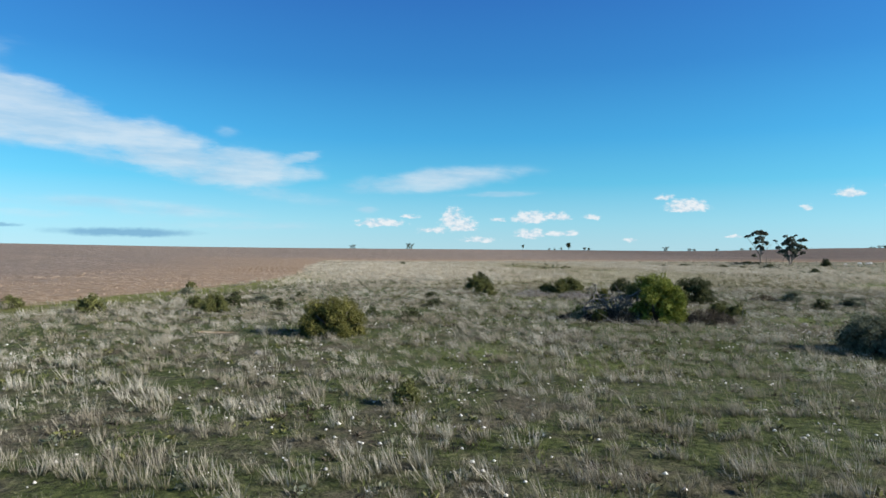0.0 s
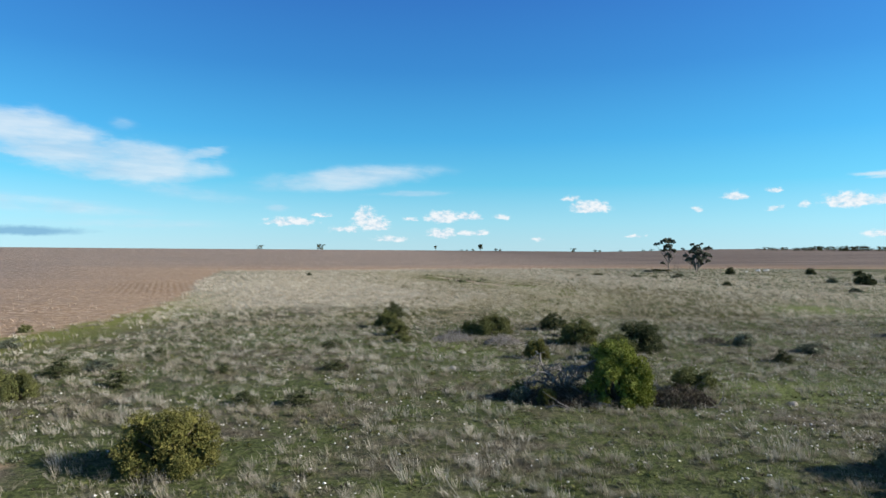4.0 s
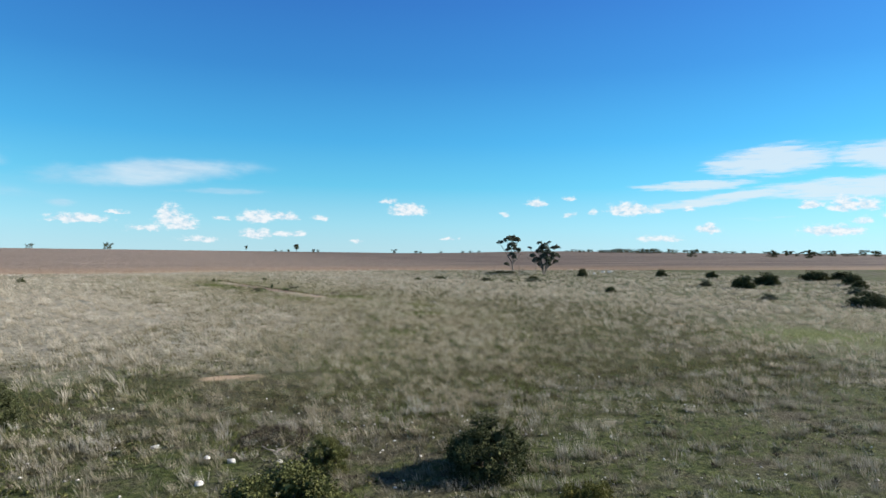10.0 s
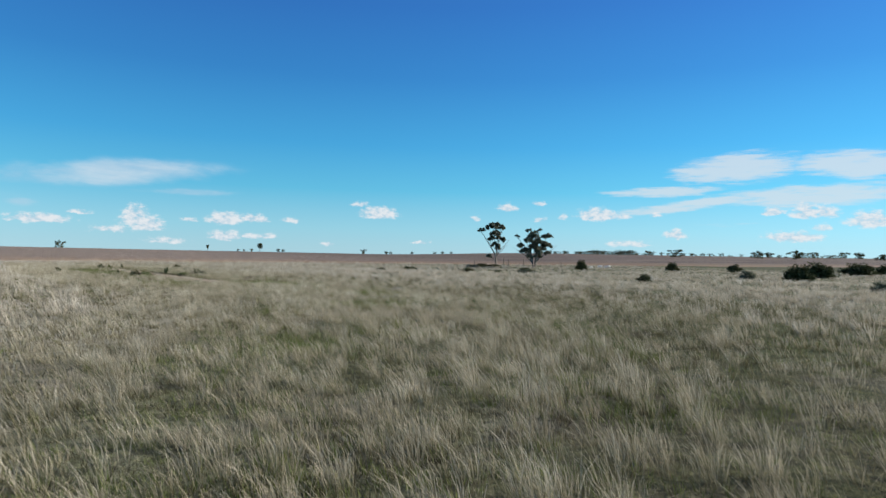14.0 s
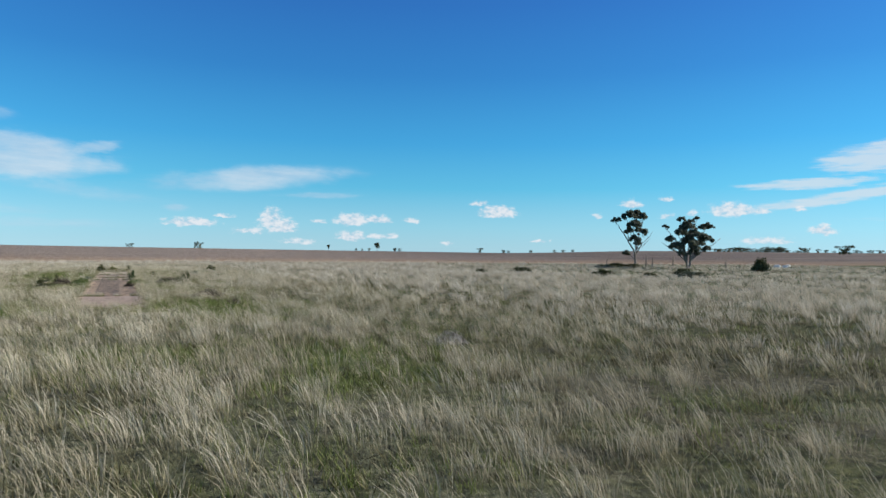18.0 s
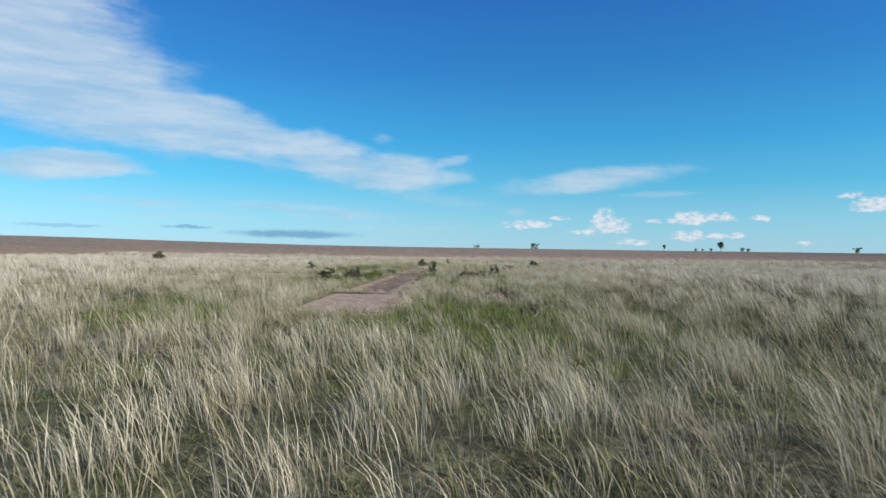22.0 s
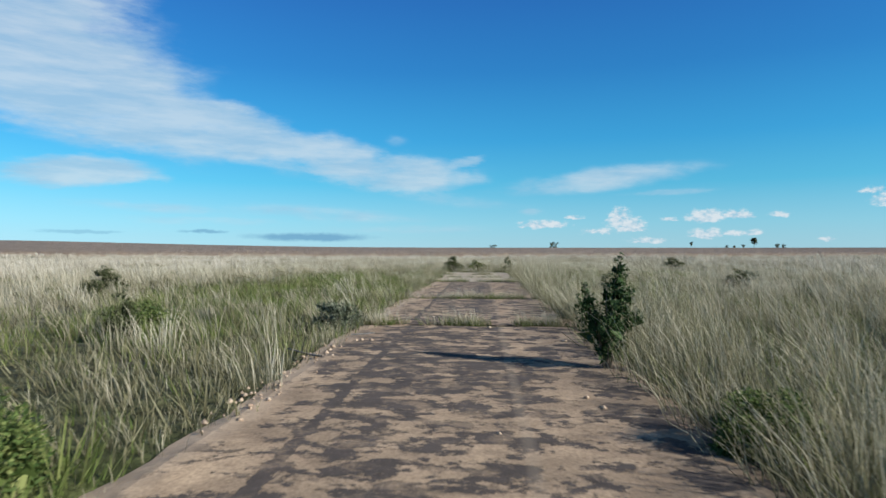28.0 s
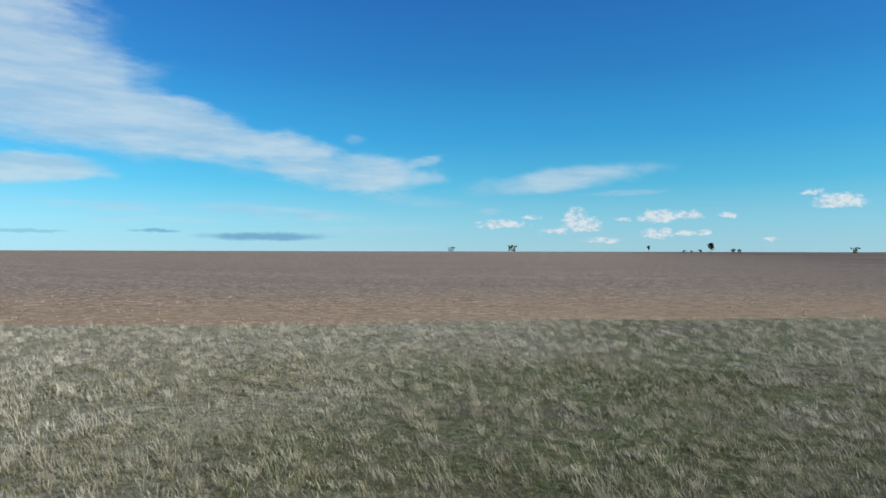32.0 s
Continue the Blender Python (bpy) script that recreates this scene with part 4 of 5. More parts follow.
for x, y, w, h, kind, label in (
        (76.5, 171.5, 3.0, 0.6, "far_dark", "low dark scrub at the foot of the gum trees"),
        (78.6, 170.5, 2.6, 0.5, "far_dark", "low dark scrub at the foot of the gum trees"),
        (72.5, 168.0, 2.4, 0.5, "small_grey", "low dry scrub near the gum trees"),
        (-10.3, 142.8, 1.15, 0.75, "small_dark", "rounded dark bush in pale grass"),
        (21.5, 147.8, 0.9, 0.5, "small_dark", "low dark bush in pale grass"),
        (22.0, 133.9, 0.65, 0.38, "small_grey", "grey-green saltbush in tall grass"),
        (16.15, 125.0, 0.26, 0.42, "weed_dark", "straggling dark weed beside the concrete strip"),
        (15.4, 125.9, 0.7, 0.25, "weed_green", "fresh green weed in short grass"),
        (17.6, 119.0, 0.8, 0.5, "weed_dark", "straggling dark weed beside the concrete strip"),
        (22.1, 122.3, 0.7, 0.34, "near_dark", "ragged dark bush in tall grass"),
        (22.7, 122.7, 0.6, 0.42, "weed_dark", "straggling dark weed in tall grass"),
        (19.5, 132.9, 0.4, 0.32, "small_dark", "small dark bush in short green grass"),
        (19.42, 128.0, 0.36, 0.2, "small_grey", "grey-green weed on the edge of the concrete strip"),
        (21.8, 133.3, 0.5, 0.42, "weed_dark", "straggling dark weed in tall grass"),
        (13.7, 142.7, 0.75, 0.55, "small_dark", "dark bush at the end of the concrete strip"),
        (15.75, 142.6, 0.35, 0.55, "weed_dark", "dark spiky weed at the end of the concrete strip"),
        (14.6, 142.8, 0.7, 0.4, "small_olive", "low olive weed at the end of the concrete strip"),
        (17.3, 126.45, 0.45, 0.26, "small_grey", "grey-green weed on the edge of the concrete strip"),
        (18.2, 122.3, 0.6, 0.33, "weed_green", "fresh green weed beside the concrete strip"),
        (18.45, 120.7, 0.6, 0.3, "weed_green", "fresh green weed beside the concrete strip")):
    shrub(x, y, w, h, kind, label, "shrubs of the grass plain")
for x, y, w, h, kind, label in (
        (11.2, 129.6, 0.7, 0.45, "near_dark", "ragged dark bush in tall grass"),
        (22.5, 123.0, 0.7, 0.34, "near_dark", "ragged dark bush in tall grass"),
        (21.1, 120.7, 0.8, 0.34, "near_olive", "low olive bush leaning over the concrete strip's edge"),
        (20.5, 123.6, 0.4, 0.24, "weed_green", "fresh green weed beside the concrete strip"),
        (20.95, 122.2, 0.36, 0.2, "weed_green", "fresh green weed beside the concrete strip"),
        (22.28, 126.85, 0.28, 0.55, "weed_dark", "tall dark weed above the grass"),
        (22.55, 126.6, 0.34, 0.6, "weed_dark", "tall dark weed above the grass")):
    shrub(x, y, w, h, kind, label, "shrubs of the grass plain")

shrub(19.87, 125.04, 0.42, 0.70, "sapling", "dark green conical sapling beside the concrete strip", "shrubs of the grass plain", turn=0.15)


# ---- dead wood ----
def dead_tree(x, y):
    ob = thing("fallen_dead_tree", x, y, "weathered fallen dead tree with bare twisted limbs", "dead tree")
    rng = np.random.default_rng(31)
    bends = (((0, 0, 0), (-0.15, 0, 0.5), (-0.55, 0, 0.95), (-0.78, 0.05, 1.4), (-0.86, 0.05, 1.8), (-1.05, 0.0, 1.95)),
             ((0.1, 0, 0), (0.25, 0.05, 0.75), (0.55, 0, 1.1), (0.95, 0, 1.35), (1.35, -0.05, 1.6), (1.75, -0.1, 1.55)),
             ((-0.1, -0.1, 0.1), (-0.4, -0.15, 0.9), (-0.85, -0.2, 1.15), (-1.25, -0.2, 0.95), (-1.45, -0.25, 0.5), (-1.5, -0.3, 0.15)),
             ((0, 0, 0.5), (-0.2, -0.25, 1.1), (0.1, -0.35, 1.3), (0.35, -0.35, 0.95), (0.4, -0.35, 0.4)),
             ((0.2, 0, 0.5), (0.7, -0.25, 1.0), (0.98, -0.25, 0.6), (1.1, -0.25, 0.15)),
             ((-0.2, 0.1, 0.3), (-0.9, 0.1, 0.7), (-1.35, 0.15, 0.6), (-1.75, 0.1, 0.2)),
             ((0, 0.1, 0.3), (0.2, 0.5, 0.8), (0.1, 0.9, 1.2), (0.25, 1.2, 1.1)))
    for k, pts in enumerate(bends):
        r0 = (0.085, 0.095, 0.055, 0.055, 0.06, 0.055, 0.055)[k]
        main = []
        for i, (p, q) in enumerate(zip(pts, pts[1:])):
            for j in range(3):
                t = (i + j / 3) / (len(pts) - 1)
                main.append((Vector(p).lerp(Vector(q), j / 3) + Vector(rng.normal(0, 0.03, 3)), r0 * (1 - 0.72 * t)))
        main.append((Vector(pts[-1]), r0 * 0.2))
        paths = [main]
        for _ in range(15):
            i = rng.integers(3, len(main) - 1)
            p, rr = main[i]
            side = branch(rng, p, rng.normal(0, 1, 3) * np.array([1, 1, 0.6]) + np.array([0, 0, 0.1]), rng.uniform(0.35, 0.95), rr * 0.6, 0.008, 7, 0.36, -0.22)
            paths.append(side)
            for _ in range(2):
                p2, r2 = side[rng.integers(2, 5)]
                paths.append(branch(rng, p2, rng.normal(0, 1, 3), rng.uniform(0.15, 0.4), r2 * 0.6, 0.005, 4, 0.35, -0.08))
        for path in paths:
            for p, rr in path:
                p.z = max(p.z * 0.9, 0.02)
        part("limb", make_mesh("dead_limb", *tubes(paths, 6), DEAD_WOOD, smooth=True), ob)
    return ob


def twig_heap(x, y, w, h, n, seed, label, mat=None, name="dead_brush_heap"):
    """A low heap of fine dry twigs on a few thicker sticks."""
    ob = thing(name, x, y, label, "dead brush", "heaps of dead brush")
    rng = np.random.default_rng(seed)
    sticks, twigs = [], []
    for k in range(max(4, n // 60)):
        a, r = rng.uniform(0, 6.28), w * 0.5 * math.sqrt(rng.random())
        sticks.append(branch(rng, (math.cos(a) * r, math.sin(a) * r, 0.03), rng.normal(0, 1, 3) * np.array([1, 1, 0.25]) + np.array([0, 0, 0.25]), rng.uniform(0.4, 1.0) * w * 0.5, 0.026, 0.007, 6, 0.28, -0.04))
    for path in sticks:
        for p, r in path:
            p.z = max(p.z, 0.01)
    for path in sticks:
        part("stick", make_mesh("brush_stick", *tubes([path], 5), DEAD_WOOD), ob)
    m = n * 6
    a, r = rng.uniform(0, 6.28, m), w * 0.5 * np.sqrt(rng.random(m))
    top = h * (1 - (r / (w * 0.5)) ** 2) * 0.8
    c = np.stack([np.cos(a) * r, np.sin(a) * r * 0.7, rng.random(m) * top + 0.03], 1)
    v, q = leaf_quads(rng, c, rng.normal(0, 0.6, (m, 3)) + np.array([0, 0, 0.5]), 0.26, 0.012)
    v[:, 2] = np.maximum(v[:, 2], 0.005)
    tagged(part("brushwood", make_mesh("brushwood", v, q, None, mat or TWIG), ob), kind="stuff")
    return ob


dead_tree(10.75, 37.4)
for x, y, w, h, n, seed, label in ((10.8, 37.0, 3.6, 0.75, 1300, 41, "wide heap of dark dry twigs round the dead tree"), (14.8, 36.2, 2.6, 0.85, 700, 42, "heap of grey dry twigs under the green bush"),
                                   (9.0, 37.6, 1.8, 0.4, 200, 43, "low heap of grey dry twigs"), (8.4, 52.4, 2.6, 0.6, 480, 44, "heap of bleached fallen branches and twigs"),
                                   (11.2, 50.9, 2.3, 0.65, 480, 45, "heap of bleached fallen branches and twigs"), (24.0, 50.5, 2.0, 0.45, 160, 46, "low heap of grey dry twigs"),
                                   (12.1, 60.9, 2.0, 0.45, 160, 47, "low heap of grey dry twigs"), (1.9, 43.6, 1.2, 0.35, 90, 48, "low heap of grey dry twigs"),
                                   (28.5, 47.2, 1.6, 0.45, 110, 49, "low heap of grey dry twigs"), (20.95, 120.3, 0.7, 0.2, 110, 50, "dry twigs fallen across the concrete strip's edge"),
                                   (25.3, 113.3, 1.2, 0.35, 200, 54, "dark tangle of dry brush in tall grass"), (26.5, 109.5, 0.5, 0.28, 26, 55, "thin tangle of grey dry stalks in green grass"), (22.1, 122.9, 1.3, 0.45, 260, 52, "dark tangle of dry brush in tall grass"), (17.6, 121.3, 1.0, 0.45, 160, 53, "tangle of dry brush beside the concrete strip"), (31.5, 99.5, 0.75, 0.34, 70, 51, "small tangle of white dry twigs in the grass")):
    twig_heap(x, y, w, h, n, seed, label, PALE_TWIG if "bleached" in label or "white" in label else TWIG)


# ---- trees ----
def gum_tree(name, x, y, height, seed, limbs, clumps, label, leaf_count, leaf=0.16):
    """A gum: pale forked trunk, bare limbs, flat separate pads of leaves. Measures are shares of the height."""
    ob = thing(name, x, y, label, "tree", "pair of gum trees")
    rng = np.random.default_rng(seed)
    paths = []
    for pts in limbs:
        path = []
        for (a, b), (c, d) in zip(pts, pts[1:]):
            for k in range(4):
                t = k / 4
                path.append((a[0] + (c[0] - a[0]) * t, a[1] + (c[1] - a[1]) * t, a[2] + (c[2] - a[2]) * t, b + (d - b) * t))
        (c, d) = pts[-1]
        path.append((*c, d))
        paths.append([(Vector((p[0], p[1], p[2])) * height + Vector(rng.normal(0, 0.05, 3)) * (0 if i == 0 else 1), p[3] * height) for i, p in enumerate(path)])
    trunk = part("trunk", make_mesh(name + "_trunk", *tubes(paths[:2], 8), GUM_BARK, smooth=True), ob)
    for path in paths[2:]:
        part("limb", make_mesh(name + "_limb", *tubes([path], 6), GUM_BARK, smooth=True), ob)
    twigs = []
    for cx, cy, cz, r in clumps:
        for _ in range(7):
            s = min((p for path in paths for p, _ in path), key=lambda p: (p - Vector((cx, cy, cz)) * height).length)
            e = Vector((cx, cy, cz)) * height + Vector(rng.normal(0, r * height * 0.5, 3))
            mid = (s + e) / 2 + Vector(rng.normal(0, 0.1, 3))
            twigs.append([(s, 0.03), (mid, 0.018), (e, 0.006)])
    tagged(part("fine_wood", make_mesh(name + "_fine_wood", *tubes(twigs, 4), BARK), ob), kind="stuff")
    total = sum(c[3] ** 2 for c in clumps)
    for cx, cy, cz, r in clumps:
        r = r * 1.15
        sub = [(cx + math.cos(g) * q * r * 0.95, cy + math.sin(g) * q * r * 0.95, cz + r * (0.45 - 0.9 * q * q) * rng.uniform(0.5, 1.3), r * rng.uniform(0.22, 0.42)) for g, q in ((rng.uniform(0, 6.28), math.sqrt(rng.random())) for _ in range(14))]
        n = int(leaf_count * r * r / total)
        p, d = clump_points(rng, [tuple(v * height for v in s) for s in sub], n, 0.9)
        v, t = leaf_tris(rng, p, d * 0.6 + np.array([0, 0, -0.4]), leaf * 1.5)
        tagged(part("leaf_pad", make_mesh(name + "_pad", v, None, t, LEAF_GUM), ob), kind="stuff")
    return ob


def fan(base, ends, r0, seed):
    """Limbs that sweep up and out from a fork to the given ends."""
    rng = np.random.default_rng(seed)
    rows = []
    for x, y, z in ends:
        bx, by, bz = base
        rows.append([((bx, by, bz), r0), ((bx + (x - bx) * 0.30, by + (y - by) * 0.35, bz + (z - bz) * 0.42), r0 * 0.75),
                     ((bx + (x - bx) * 0.68 + rng.normal(0, 0.015), by + (y - by) * 0.7, bz + (z - bz) * 0.75), r0 * 0.5), ((x, y, z), r0 * 0.18)])
    return rows


gum_tree("gum_tree", 80.0, 172.6, 8.7, 61,
         [[((0, 0, -0.02), 0.024), ((0.03, 0, 0.10), 0.020), ((0.04, 0, 0.18), 0.017), ((0.0, 0, 0.30), 0.014), ((-0.10, 0.02, 0.46), 0.010), ((-0.28, 0, 0.68), 0.006), ((-0.36, 0, 0.80), 0.002)],
          [((0.04, 0, 0.18), 0.014), ((0.05, 0, 0.34), 0.011), ((0.0, 0, 0.6), 0.008), ((-0.03, 0, 0.88), 0.003)]]
         + fan((0.04, 0, 0.2), ((0.2, 0.04, 0.58), (0.4, 0, 0.64), (0.3, -0.05, 0.5), (0.12, -0.06, 0.75)), 0.008, 1)
         + fan((0.01, 0, 0.13), ((-0.15, 0, 0.24),), 0.005, 2) + fan((-0.08, 0.02, 0.44), ((-0.12, 0.06, 0.86), (-0.02, -0.08, 0.64)), 0.007, 3),
         [(-0.10, 0, 0.92, 0.10), (0.04, 0.03, 0.94, 0.10), (0.15, 0, 0.90, 0.08), (-0.24, 0.0, 0.86, 0.07), (-0.37, 0, 0.82, 0.055), (-0.01, -0.04, 0.76, 0.10), (0.10, 0.05, 0.76, 0.07), (-0.06, 0.03, 0.64, 0.08), (0.2, 0, 0.62, 0.085),
          (0.10, 0, 0.66, 0.06), (0.03, 0, 0.50, 0.08), (0.09, 0.03, 0.42, 0.06), (-0.15, 0.0, 0.25, 0.055), (-0.11, 0, 0.22, 0.035)],
         "slender gum tree with a pale trunk and flat-topped crown", 26000, 0.11)
gum_tree("gum_tree", 83.9, 164.6, 7.6, 62,
         [[((0, 0, -0.02), 0.024), ((-0.04, 0, 0.12), 0.018), ((-0.16, 0, 0.36), 0.012), ((-0.30, 0, 0.56), 0.008), ((-0.52, 0, 0.78), 0.003)],
          [((0.01, 0.01, -0.02), 0.024), ((0.05, 0, 0.14), 0.018), ((0.10, 0, 0.5), 0.011), ((0.17, 0, 0.93), 0.004)]]
         + fan((0.04, 0, 0.1), ((0.44, 0.02, 0.82), (0.40, -0.05, 0.56), (0.70, 0, 0.58), (0.55, 0.1, 0.45), (0.15, -0.15, 0.66), (0.25, 0.15, 0.7)), 0.012, 4)
         + fan((-0.03, 0, 0.1), ((-0.37, 0, 0.54), (-0.58, 0, 0.49), (-0.16, 0.05, 0.92), (0.0, -0.1, 0.78), (-0.15, 0.12, 0.66)), 0.012, 5),
         [(-0.15, 0, 0.94, 0.065), (0.18, 0, 0.96, 0.05), (0.45, 0, 0.83, 0.08), (0.33, 0.03, 0.80, 0.07), (-0.04, 0, 0.80, 0.11), (0.08, 0.03, 0.78, 0.10), (-0.17, 0, 0.68, 0.12), (0.15, 0.0, 0.67, 0.13), (0.39, 0, 0.57, 0.10), (0.28, -0.05, 0.6, 0.09),
          (-0.37, 0, 0.55, 0.09), (-0.26, 0, 0.43, 0.11), (0.0, 0, 0.5, 0.14), (0.22, 0, 0.45, 0.13), (0.40, 0, 0.38, 0.075), (0.11, 0, 0.31, 0.09), (-0.14, 0, 0.30, 0.08), (-0.51, 0, 0.79, 0.035), (-0.45, 0, 0.77, 0.03), (0.05, 0, 0.9, 0.06)],
         "broad bushy gum tree forking from the ground", 37000, 0.11)


def far_tree_meshes(name, seed, spread, bare, n=700):
    """A tree of height 1 for the skyline: forked trunk, domed broken crown."""
    rng = np.random.default_rng(seed)
    paths, clumps = [], []
    paths.append([(Vector((0, 0, -0.03)), 0.03), (Vector((0.02, 0, bare)), 0.022), (Vector((0.0, 0, bare + 0.25)), 0.012)])
    for k in range(7):
        a = 6.28 * k / 7 + rng.uniform(-0.3, 0.3)
        e = Vector((math.cos(a) * spread * rng.uniform(0.4, 1), math.sin(a) * spread * rng.uniform(0.4, 1), bare + (1 - bare) * rng.uniform(0.35, 0.8)))
        paths.append([(Vector((0.01, 0, bare * 0.5)), 0.012), (e * 0.55 + Vector((0, 0, bare * 0.45)), 0.01), (e, 0.004)])
        clumps.append((*e, rng.uniform(0.14, 0.22)))
    clumps += [(0, 0, 0.82, 0.2), (spread * 0.4, 0, 0.55, 0.22), (-spread * 0.4, 0, 0.5, 0.22)]
    if bare < 0.3:
        clumps += [(spread * 0.55, 0, 0.2, 0.2), (-spread * 0.5, 0, 0.18, 0.2), (0, 0.1, 0.22, 0.2)]
    p, d = clump_points(rng, clumps, n, 0.8)
    p[:, 2] = np.minimum(p[:, 2], 1.0)
    v, t = leaf_tris(rng, p, d, 0.10)
    return make_mesh(name + "_trunk", *tubes(paths, 5), BARK), make_mesh(name + "_crown", v, None, t, LEAF_DARK)


FAR = [far_tree_meshes("far_tree_a", 71, 0.55, 0.15), far_tree_meshes("far_tree_b", 72, 0.75, 0.2), far_tree_meshes("far_tree_c", 73, 0.9, 0.25), far_tree_meshes("far_tree_d", 74, 0.30, 0.45)]
SPOT = (10.0, 45.0)


def far_tree(bearing, dist, height, kind, wide=1.0, group="trees along the skyline", label="distant dark gum tree on the skyline"):
    """bearing: degrees to the left of +y, from the middle of the walk."""
    x, y = SPOT[0] - math.sin(radians(bearing)) * dist, SPOT[1] + math.cos(radians(bearing)) * dist
    ob = thing("far_tree", x, y, label, "tree", group)
    ob.scale, ob.rotation_euler = (height * wide, height * wide, height), (0, 0, bearing * 1.7)
    part("trunk", FAR[kind][0], ob)
    part("crown", FAR[kind][1], ob)


far_tree(5.9, 919, 9.5, 1)
far_tree(11.2, 1090, 7.5, 2)
far_tree(-9.2, 640, 8.0, 3, 0.85)
far_tree(-4.9, 760, 6.5, 3, 0.6)
for b, h in ((-7.4, 2.6), (-7.9, 2.2), (-8.5, 3.0), (-10.7, 3.6), (-11.1, 3.2)):
    far_tree(b, 660, h, 0)
far_tree(-18.0, 640, 4.6, 2)
for b, h, k in ((-20.0, 3.0, 0), (-20.4, 2.6, 0), (-22.3, 2.6, 0), (-24.3, 2.4, 1), (-25.0, 2.6, 1), (-25.8, 2.4, 0)):
    far_tree(b, 660, h, k, 1.3)
rng_far = np.random.default_rng(77)
for b0, b1, count, hmin, hmax, dist in ((-33.5, -36.0, 9, 3.6, 5.0, 620), (-36.5, -43.0, 26, 4.2, 6.4, 600), (-43.5, -50.0, 14, 3.2, 4.6, 620), (-50.0, -58.0, 16, 4.2, 6.5, 520), (-58.0, -72.0, 30, 5.0, 8.0, 430)):
    for k in range(count):
        far_tree(b0 + (b1 - b0) * (k + rng_far.uniform(0.1, 0.9)) / count, dist * rng_far.uniform(0.93, 1.07), rng_far.uniform(hmin * 0.3, hmax * 0.7), int(rng_far.integers(0, 3)), rng_far.uniform(0.9, 1.9))
far_tree(-44.3, 380, 4.6, 2, 1.2, label="lone spreading gum tree in the tilled field")
far_tree(-50.4, 400, 4.4, 0, 1.4)
far_tree(-53.0, 390, 4.8, 1, 1.2)


# ---- fence by the gum trees ----
def fence():
    ob = thing("wire_fence", 82.0, 168.0, "few old weathered fence posts with sagging wire", "fence")
    rng = np.random.default_rng(81)
    tops = []
    for k, (dx, dy, h) in enumerate(((-1.2, 2.4, 1.75), (-0.3, 2.1, 1.45), (2.2, 0.6, 1.8), (-6.5, 4.6, 1.2), (8.5, -3.0, 1.2))):
        z0 = up(82.0 + dx, 168.0 + dy) - up(82.0, 168.0)
        paths = [[(Vector((dx, dy, z0 - 0.1)), 0.085), (Vector((dx + rng.normal(0, 0.02), dy, z0 + h * 0.5)), 0.08), (Vector((dx + rng.normal(0, 0.05), dy, z0 + h)), 0.07)]]
        part("post", make_mesh("fence_post", *tubes(paths, 7), POST_WOOD), ob)
        tops.append((dx, dy, z0))
    tops.sort()
    for level in (0.4, 0.8, 1.1):
        wire = []
        for (ax, ay, az_), (bx, by, bz) in zip(tops, tops[1:]):
            for t in (0, 0.25, 0.5, 0.75):
                wire.append((Vector((ax + (bx - ax) * t, ay + (by - ay) * t, az_ + (bz - az_) * t + level - 0.25 * t * (1 - t))), 0.006))
        wire.append((Vector((tops[-1][0], tops[-1][1], tops[-1][2] + level)), 0.006))
        part("wire", make_mesh("fence_wire", *tubes([wire], 4), WIRE), ob)


fence()


# ---- stones ----
def stone_mesh(name, seed, mat):
    bm = bmesh.new()
    bmesh.ops.create_icosphere(bm, subdivisions=2, radius=0.5)
    rng = np.random.default_rng(seed)
    off = Vector(rng.uniform(0, 50, 3))
    for v in bm.verts:
        k = 1 + 0.45 * noise.noise(v.co * 2.2 + off) + 0.2 * noise.noise(v.co * 5 + off)
        v.co = Vector((v.co.x * k, v.co.y * k * 0.85, max(v.co.z * k * 0.7, -0.12)))
    me = bpy.data.meshes.new(name)
    bm.to_mesh(me)
    bm.free()
    me.materials.append(mat)
    return me


STONES = [stone_mesh("white_stone", 91, WHITE_STONE), stone_mesh("white_stone", 92, WHITE_STONE), stone_mesh("grey_stone", 93, GREY_STONE)]
for x, y, s, k, label in ((10.9, 59.6, 0.2, 0, "pale limestone lying in short grass"), (10.4, 60.0, 0.17, 1, "pale limestone lying in short grass"), (11.9, 59.2, 0.15, 1, "pale limestone lying in short grass"),
                          (18.8, 35.6, 0.36, 2, "grey fieldstone on green grass"), (-2.85, 26.5, 0.26, 2, "grey fieldstone in dry grass"), (7.3, 43.2, 0.34, 2, "grey fieldstone in dry grass"),
                          (6.0, 37.0, 0.12, 1, "pale limestone lying in short grass"), (8.4, 47.6, 0.22, 0, "pale limestone lying in short grass"), (104, 170, 1.3, 0, "white limestone block at the foot of the tilled slope"),
                          (106.5, 171, 0.9, 1, "white limestone block at the foot of the tilled slope"), (108, 172, 1.0, 1, "white limestone block at the foot of the tilled slope"), (97, 164, 0.9, 1, "white limestone block at the foot of the tilled slope"),
                          (10.2, 58.4, 0.2, 1, "pale limestone lying in short grass"), (9.3, 61.2, 0.22, 0, "pale limestone lying in short grass")):
    ob = tagged(new("stone", STONES[k]), label, "stone", "loose stones")
    ob.location, ob.scale, ob.rotation_euler = (x, y, up(x, y, 0.04 * s)), (s, s * 0.9, s), (0, 0, x * 3.7)


